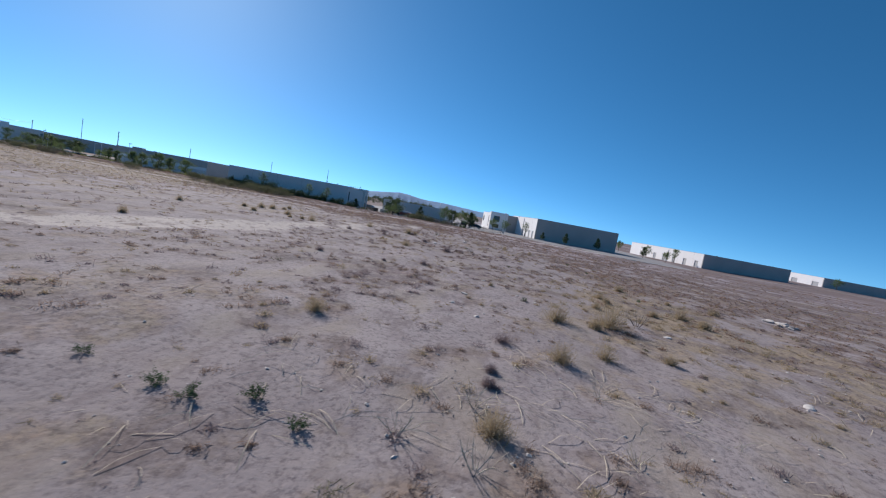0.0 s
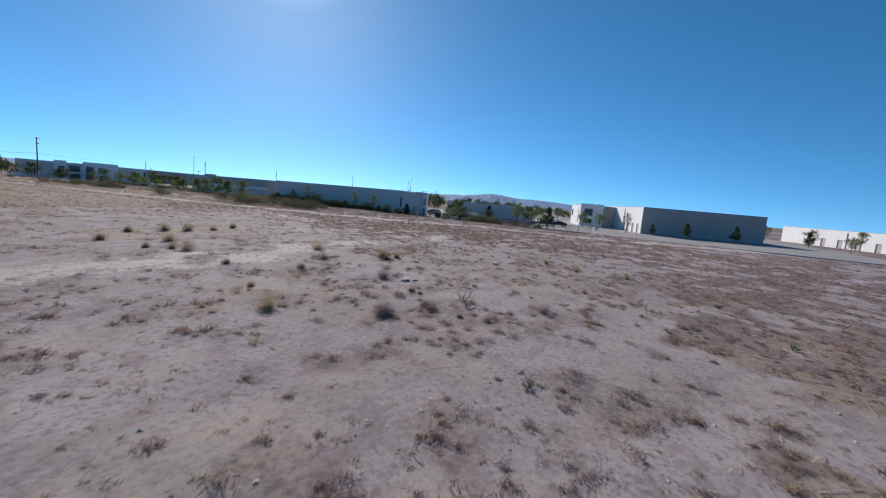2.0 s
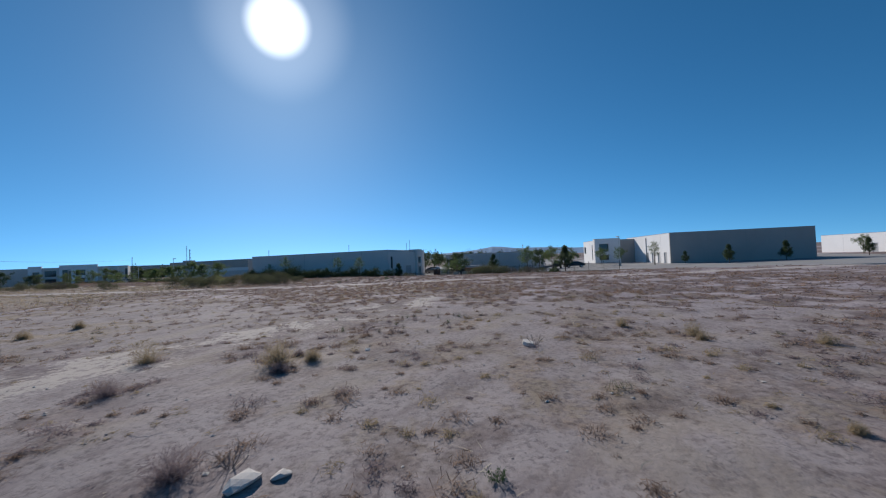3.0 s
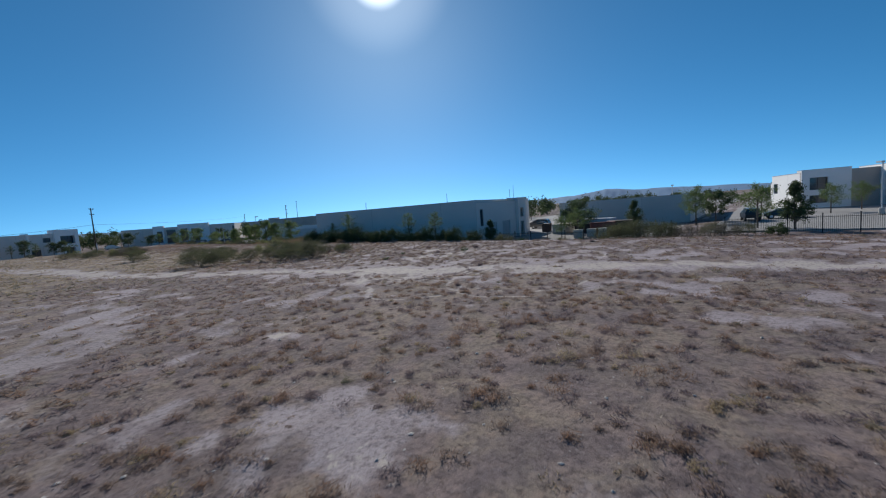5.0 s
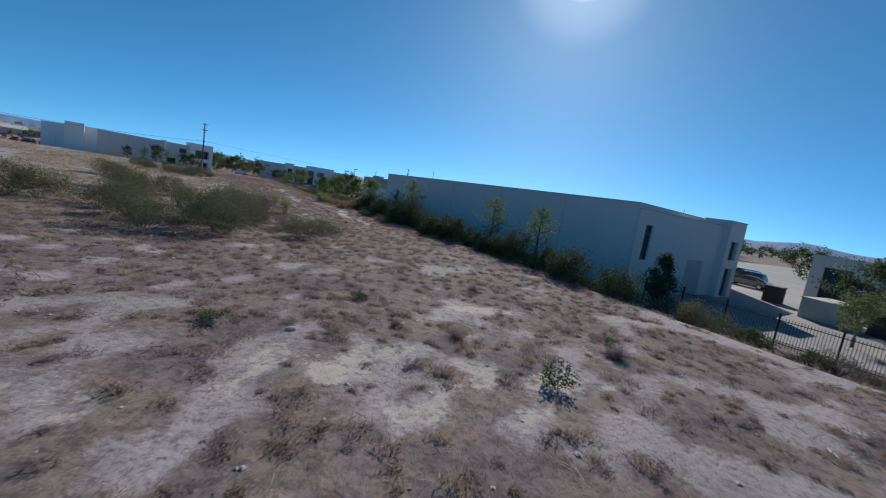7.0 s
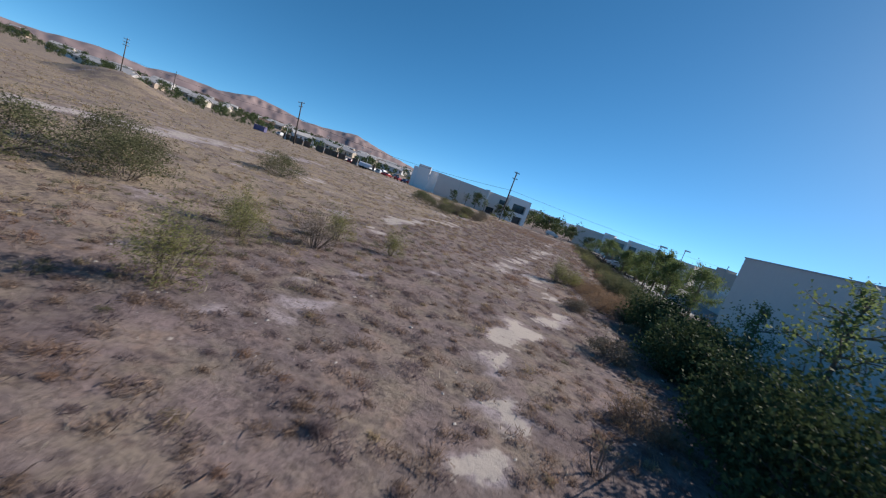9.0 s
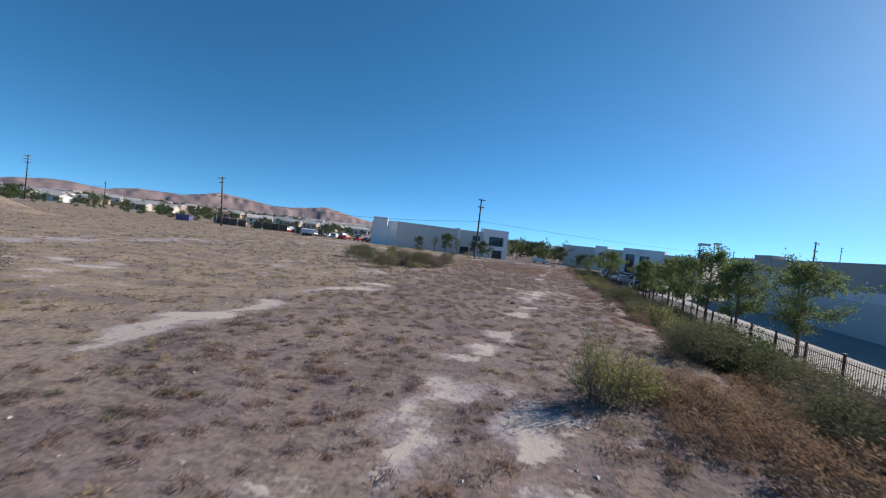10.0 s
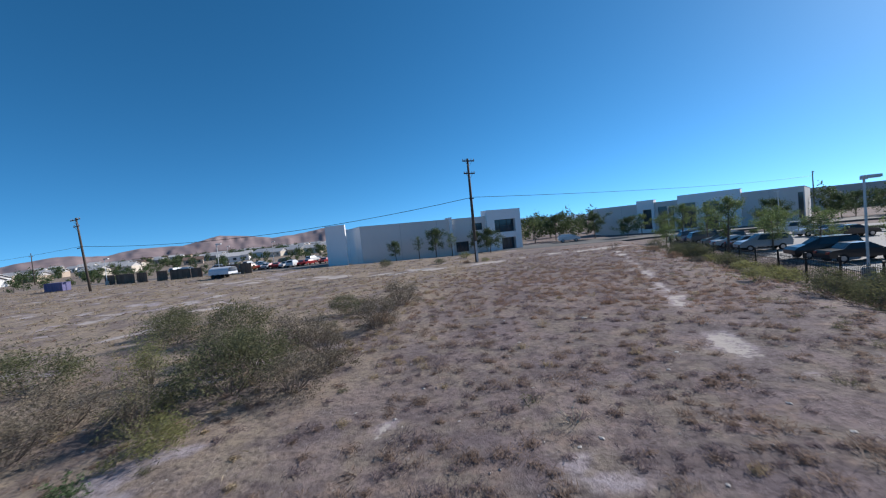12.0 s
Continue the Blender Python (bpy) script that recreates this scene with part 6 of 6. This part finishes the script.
def car_paint(name, col):
    if name in MATS:
        return MATS[name]
    m, nt, p = nodes_of(name)
    pos = nt.nodes.new("ShaderNodeNewGeometry").outputs["Position"]
    nt.links.new(mix_rgb(nt, noise_n(nt, pos, 1.4), col, tuple(v * 0.8 for v in col)), p.inputs["Base Color"])
    p.inputs["Roughness"].default_value, p.inputs["Coat Weight"].default_value = 0.35, 0.6
    MATS[name] = m
    return m


COLOURS = {"white": (0.72, 0.72, 0.71), "silver": (0.42, 0.43, 0.44), "black": (0.02, 0.02, 0.023), "red": (0.30, 0.02, 0.02), "blue": (0.04, 0.07, 0.18), "grey": (0.12, 0.125, 0.13)}
CARS = {}


def car(kind, colour, x, y, z, turn):
    key = (kind, colour)
    m = pose(x, y, z, 0, 0, turn)
    if key in CARS:
        return copy_thing(CARS[key], m)
    prof = np.array(SEDAN if kind == "sedan" else SUV)
    n = len(prof)
    top = prof[:, 1].max()
    belt = 0.96 if kind == "sedan" else 1.12
    half = np.where(prof[:, 1] > belt + 0.05, 0.66, 0.88)
    b = Build()
    L, R = np.c_[prof[:, 0], half, prof[:, 1]], np.c_[prof[:, 0], -half, prof[:, 1]]
    b.put(np.concatenate([L, R]), [[k, k + 1, n + k + 1, n + k] for k in range(n - 1)] + [[n - 1, 0, n, 2 * n - 1]])
    bm = bmesh.new()
    for side in (L, R):
        vs = [bm.verts.new(q) for q in side]
        bm.faces.new(vs)
    bmesh.ops.triangulate(bm, faces=bm.faces)
    sides = [[list(v.co) for v in f.verts] for f in bm.faces]
    bm.free()
    for tri in sides:
        b.put(np.array(tri), None, [[0, 1, 2]])
    th = thing("car", f"{colour} parked {'sedan' if kind == 'sedan' else 'sport utility car'} in the parking lot", "car", m, "parked cars")
    part("body", b, car_paint(colour + "_car_paint", COLOURS[colour]), th)
    # glass: screens and side windows set 6 mm proud
    a, c = (3, 4) if kind == "sedan" else (2, 3)
    d, e = (5, 6)
    for nm, p0, p1 in (("rear_window", prof[a], prof[c]), ("windscreen", prof[d], prof[e])):
        q0, q1 = p0 + (p1 - p0) * 0.12, p0 + (p1 - p0) * 0.9
        nrm = np.array([-(p1 - p0)[1], (p1 - p0)[0]]) / np.linalg.norm(p1 - p0) * 0.008
        q0, q1 = q0 + nrm, q1 + nrm
        part(nm, Build().put(np.array([[q0[0], 0.7, q0[1]], [q0[0], -0.7, q0[1]], [q1[0], -0.58, q1[1]], [q1[0], 0.58, q1[1]]]), [[0, 1, 2, 3]]), GLASS, th)
    for s in (-1, 1):
        xr = (prof[c][0] - 0.05, prof[d][0] + 0.05)
        xb = (prof[a][0] + 0.35, prof[e][0] - 0.25)
        for u0, u1 in ((0.0, 0.48), (0.52, 1.0)):
            pb = [xb[0] + (xb[1] - xb[0]) * u for u in (u0, u1)]
            pt = [xr[0] + (xr[1] - xr[0]) * u for u in (u0, u1)]
            part("side_window", Build().put(np.array([[pb[0], s * 0.875, belt + 0.02], [pb[1], s * 0.875, belt + 0.02], [pt[1], s * 0.69, top - 0.1], [pt[0], s * 0.69, top - 0.1]]), [[0, 1, 2, 3]]), GLASS, th)
    for xw in (-1.38, 1.4):
        for s in (-1, 1):
            t = Build().tube([(xw, s * 0.68, 0.33), (xw, s * 0.90, 0.33)], [0.33, 0.33], 16)
            w = part("wheel", t, RUBBER, th, smooth=False)
            part("rim", Build().tube([(xw, s * 0.88, 0.33), (xw, s * 0.912, 0.33)], [0.21, 0.19], 10), RIM, w)
    for s in (-1, 1):
        part("headlight", Build().box(2.16, s * 0.6 - 0.16, 0.62, 2.27, s * 0.6 + 0.16, 0.76), LINE_PAINT, th)
        part("tail_light", Build().box(-2.27, s * 0.66 - 0.14, 0.68, -2.14, s * 0.66 + 0.14, 0.86), car_paint("tail_light_red", (0.35, 0.01, 0.01)), th)
    CARS[key] = th
    return th


zc = LOT + 0.03
for k, y in enumerate(np.arange(3.0, 27, 2.75)):
    if k not in (4,):
        car(r5.choice(["sedan", "suv"]), r5.choice(["white", "silver", "black", "white", "grey", "blue"]), 29.2 + r5.uniform(-0.3, 0.3), float(y), zc, r5.choice([0, 180]) + r5.uniform(-2, 2))
for k, y in enumerate(np.arange(8, 24, 2.8)):
    if k % 4:
        car(r5.choice(["sedan", "suv"]), r5.choice(["white", "silver", "black", "grey", "red"]), 41.5 + r5.uniform(-0.3, 0.3), float(y), zc, r5.choice([0, 180]))
for x, y, tn in ((46, -137, 10), (49, -140.5, 100), (58, -100, 95), (62, -98, 95), (66, -96, 95)):
    car(r5.choice(["sedan", "suv"]), r5.choice(["white", "silver", "black"]), x, y, SOUTH if y < -134 else LOT + 0.02, tn)
car("suv", "white", 12.5, 46.5, -0.92, 5)
car("sedan", "black", 29.8, -9.2, zc, 2)
car("suv", "black", 29.5, -6.0, zc, 178)
# painted bay lines and low planted kerbs
for y in np.arange(-15, 28, 2.75):
    tagged(new("parking_line", Build().box(26.9, y - 0.05, zc + 0.004, 31.6, y + 0.05, zc + 0.008).mesh("parking_line", LINE_PAINT)), "white painted parking bay line", "marking", "bay lines", "structure")
for x0, y0, x1, y1 in ((36, 27, 50, 29.5), (46.5, 4, 49, 22), (56, 0, 58, 20)):
    k = slab("kerb", "raised pale concrete planting island", [(x0, y0), (x1, y0), (x1, y1), (x0, y1)], LOT + 0.17, CONCRETE, 0.4)
    n = int((x1 - x0 + y1 - y0) / 2.4)
    for i in range(n):
        u = (i + 0.5) / n
        ob = shrub("low", x0 + (x1 - x0) * (u if x1 - x0 > 4 else 0.5), y0 + (y1 - y0) * (u if y1 - y0 > 4 else 0.5), 0.5)
        ob.matrix_world = Matrix.Translation((0, 0, LOT + 0.12 - ob.matrix_world.translation.z)) @ ob.matrix_world

# ---------------------------------------------------------------- yard by the warehouses
def crate(name, label, category, x, y, z, turn, w, d, h, mat, lid=None):
    th = thing(name, label, category, pose(x, y, z, 0, 0, turn))
    b = Build().box(-w / 2, -d / 2, 0, w / 2, d / 2, h)
    part("body", b, mat, th)
    rib = Build().box(-0.04, -0.03, 0.05, 0.04, 0.04, h - 0.05).mesh("rib", mat)
    for s in (-1, 1):
        for k in np.arange(-w / 2 + 0.15, w / 2, 0.5):
            part("rib", rib, None, th).location = (k, s * d / 2, 0)
    part("lid", Build().box(-w / 2 - 0.05, -d / 2 - 0.05, h, w / 2 + 0.05, d / 2 + 0.05, h + 0.08), lid or mat, th)
    return th


BROWN_MET = surface("dark_brown_metal", (0.06, 0.045, 0.04), (0.10, 0.07, 0.06), 1.0, 12.0, 0.7, 0.004, 0.2)
RUST_RED = surface("faded_red_metal", (0.16, 0.045, 0.035), (0.24, 0.08, 0.06), 0.8, 10.0, 0.7, 0.004)
BEIGE = surface("beige_plastic", (0.52, 0.46, 0.37), (0.62, 0.56, 0.46), 1.0, 10.0, 0.6, 0.002)
PURPLE = surface("faded_blue_metal", (0.10, 0.09, 0.20), (0.15, 0.14, 0.27), 0.8, 10.0, 0.6, 0.004)
PANEL_WOOD = surface("weathered_brown_boards", (0.13, 0.085, 0.06), (0.21, 0.145, 0.105), 1.0, 14.0, 0.9, 0.006, 0.0, 0.2)
RIG_WHITE = surface("dusty_white_sheet_metal", (0.60, 0.62, 0.66), (0.72, 0.73, 0.75), 0.8, 10.0, 0.5, 0.002)
crate("trash_bin", "dark brown steel trash bin beside the driveway", "bin", 47.5, -106.2, LOT, 4, 1.5, 1.3, 1.5, BROWN_MET)
crate("trash_enclosure", "low beige block trash enclosure beside the driveway", "enclosure", 43.5, -111.4, LOT, -8, 4.2, 2.4, 1.6, BEIGE)
for k, (x, y) in enumerate(((42.2, -115.7), (41.4, -118.7), (40.8, -121.2), (44.5, -119.0), (47.0, -116.5), (38.0, -119.5))):
    crate("equipment_box", "faded red steel equipment box in the yard" if k % 2 else "dark steel equipment box in the yard", "container", x, y, LOT, 80 + 7 * k, 3.4, 1.9, 1.5 + 0.2 * (k % 3), RUST_RED if k % 2 else BROWN_MET)
for k, (x, y) in enumerate(((33.5, -117.5), (34.6, -119.0), (35.6, -120.2))):
    crate("storage_tote", "beige plastic storage tote on the asphalt", "container", x, y, LOT, 10 * k, 1.2, 1.1, 1.15, BEIGE)
crate("tarp_cover", "white covered trailer in the yard", "trailer", 44, -117.0, LOT, 80, 5.0, 2.2, 2.2, RIG_WHITE)

# ---------------------------------------------------------------- yard, town and vehicles to the north-west
crate("dumpster", "faded blue steel dumpster at the field's edge", "container", -75.5, 5.2, float(gz(-75.5, 5.2)), 15, 3.2, 1.6, 1.4, PURPLE)


def trailer(x, y, turn, label="pale covered boat trailer at the field's edge"):
    z = float(gz(x, y))
    th = thing("trailer", label, "trailer", pose(x, y, z, 0, 0, turn))
    b = Build()
    for k in range(10):
        a, c = math.pi * k / 10, math.pi * (k + 1) / 10
        b.put(np.array([[s, 1.1 * math.cos(t), 0.9 + 0.8 * math.sin(t) ** 0.7] for t in (a, c) for s in (-1.6, 1.6)]), [[0, 1, 3, 2]])
    b.box(-1.6, -1.1, 0.6, 1.6, 1.1, 0.92)
    part("cover", b, RIG_WHITE, th, smooth=False)
    part("drawbar", Build().box(1.6, -0.06, 0.5, 2.8, 0.06, 0.62), GALV, th)
    for xx in (-0.9, -0.1):
        for s in (-1, 1):
            part("wheel", Build().tube([(xx, s * 0.9, 0.33), (xx, s * 1.12, 0.33)], [0.34, 0.34], 12), RUBBER, th)


trailer(-39.5, 4.5, 8)
pf = thing("board_fence", "row of weathered brown screen boards at the yard's edge", "fence", pose(-70, 10, float(gz(-70, 10)), 0, 0, 2))
panel = Build().box(-1.15, -0.03, -0.1, 1.15, 0.03, 1.75).mesh("panel", PANEL_WOOD)
board = Build().box(-0.2, -0.057, 0.0, 0.2, -0.032, 1.7).mesh("board", PANEL_WOOD)
for k in range(13):
    if k not in (4, 9):
        whole = part("panel", panel, None, pf)
        whole.location = (2.4 * k, 0.25 * math.sin(k * 2.3), 0)
        for j in range(5):
            part("board", board, None, whole).location = (-0.92 + 0.46 * j, 0, 0)

HOUSE_WALL = [surface("house_stucco_" + n, c, tuple(min(1, v * 1.18) for v in c), 0.5, 8.0, 0.9, 0.004) for n, c in (("cream", (0.52, 0.46, 0.38)), ("white", (0.66, 0.65, 0.63)), ("tan", (0.40, 0.32, 0.25)))]
HOUSE_ROOF = [surface("house_roof_" + n, c, tuple(v * 1.3 for v in c), 0.8, 10.0, 0.9, 0.01) for n, c in (("brown", (0.14, 0.09, 0.07)), ("grey", (0.20, 0.19, 0.19)), ("pale", (0.42, 0.40, 0.39)))]


def house(x, y, turn, w, d, h, k):
    z = float(gz(x, y))
    th = thing("house", ["low cream stucco house in the town", "low white house in the town", "low tan stucco house in the town"][k % 3], "house", pose(x, y, z, 0, 0, turn), "town houses")
    b = Build()
    facade(b, w, -0.3, h, [(1.2, 1.0, 2.6, 2.2), (w - 2.8, 1.0, w - 1.2, 2.2), (w / 2 - 0.5, 0.0, w / 2 + 0.5, 2.1)], 0.2, Matrix.Translation((-w / 2, -d / 2, 0)))
    b.box(-w / 2, -d / 2 + 0.2, -0.3, -w / 2 + 0.2, d / 2, h).box(w / 2 - 0.2, -d / 2 + 0.2, -0.3, w / 2, d / 2, h).box(-w / 2 + 0.2, d / 2 - 0.2, -0.3, w / 2 - 0.2, d / 2, h)
    part("wall", b, HOUSE_WALL[k % 3], th)
    r = Build()
    e, rise = 0.5, d * 0.22
    v = np.array([[sx * (w / 2 + e), sy * (d / 2 + e), h + dz] for dz in (-0.05, 0.1) for sx in (-1, 1) for sy in (-1, 1)] + [[sx * (w / 2 + e), 0, h + rise + dz] for dz in (0.0, 0.16) for sx in (-1, 1)])
    r.put(v, [[0, 2, 9, 8], [1, 8, 9, 3], [4, 10, 11, 6], [5, 7, 11, 10], [0, 4, 6, 2], [1, 3, 7, 5]], [[0, 8, 10], [0, 10, 4], [1, 10, 8], [1, 5, 10], [2, 11, 9], [2, 6, 11], [3, 9, 11], [3, 11, 7]])
    r.put(np.array([[sx * (w / 2 - 0.02), sy * d / 2, h] for sx in (-1, 1) for sy in (-1, 1)] + [[sx * (w / 2 - 0.02), 0, h + rise - 0.05] for sx in (-1, 1)]), None, [[0, 1, 4], [2, 5, 3]])
    part("roof", r, HOUSE_ROOF[2 if k % 7 > 1 else k % 2], th)
    for x0, x1 in ((1.2, 2.6), (w - 2.8, w - 1.2)):
        window_part(th, Matrix.Translation((-w / 2, -d / 2, 0)), x0, 1.0, x1, 2.2, 2, 1, 0.08)
    part("door", Build().box(-0.48, -d / 2 + 0.08, 0.0, 0.48, -d / 2 + 0.13, 2.08), PANEL_WOOD, th)


for n in range(120):
    a = radians(r5.uniform(-68, -21))
    d = r5.uniform(230, 640)
    house(8 + d * math.sin(a), -45 + d * math.cos(a), r5.uniform(-25, 25) + 20, r5.uniform(9, 16), r5.uniform(7, 9), r5.uniform(2.7, 3.6), n)
for n in range(22):
    t = n / 21
    x, y = -66 + 40 * t + r5.uniform(-1, 1), 36 + 16 * t + r5.uniform(-3, 3)
    car(r5.choice(["sedan", "suv"]), r5.choice(["red", "red", "white", "silver", "black", "red", "blue"]), x, y, float(gz(x, y)), r5.uniform(80, 120))
for n in range(16):
    x, y = -120 + 5 * n + r5.uniform(-1, 1), 62 + r5.uniform(-6, 8)
    car(r5.choice(["sedan", "suv"]), r5.choice(["white", "silver", "grey", "white"]), x, y, float(gz(x, y)), r5.uniform(0, 180))
for n in range(26):
    a = radians(-72 + 2.0 * n + r5.uniform(-0.8, 0.8))
    d = r5.uniform(105, 150)
    x, y = 8 + d * math.sin(a), -45 + d * math.cos(a)
    if to_line(np.array([x]), np.array([y]), [(-26, 22), (4, 46)])[0] > 16:
        tree(r5.choice(["far", "far_b"]), x, y, r5.uniform(0.26, 0.42))
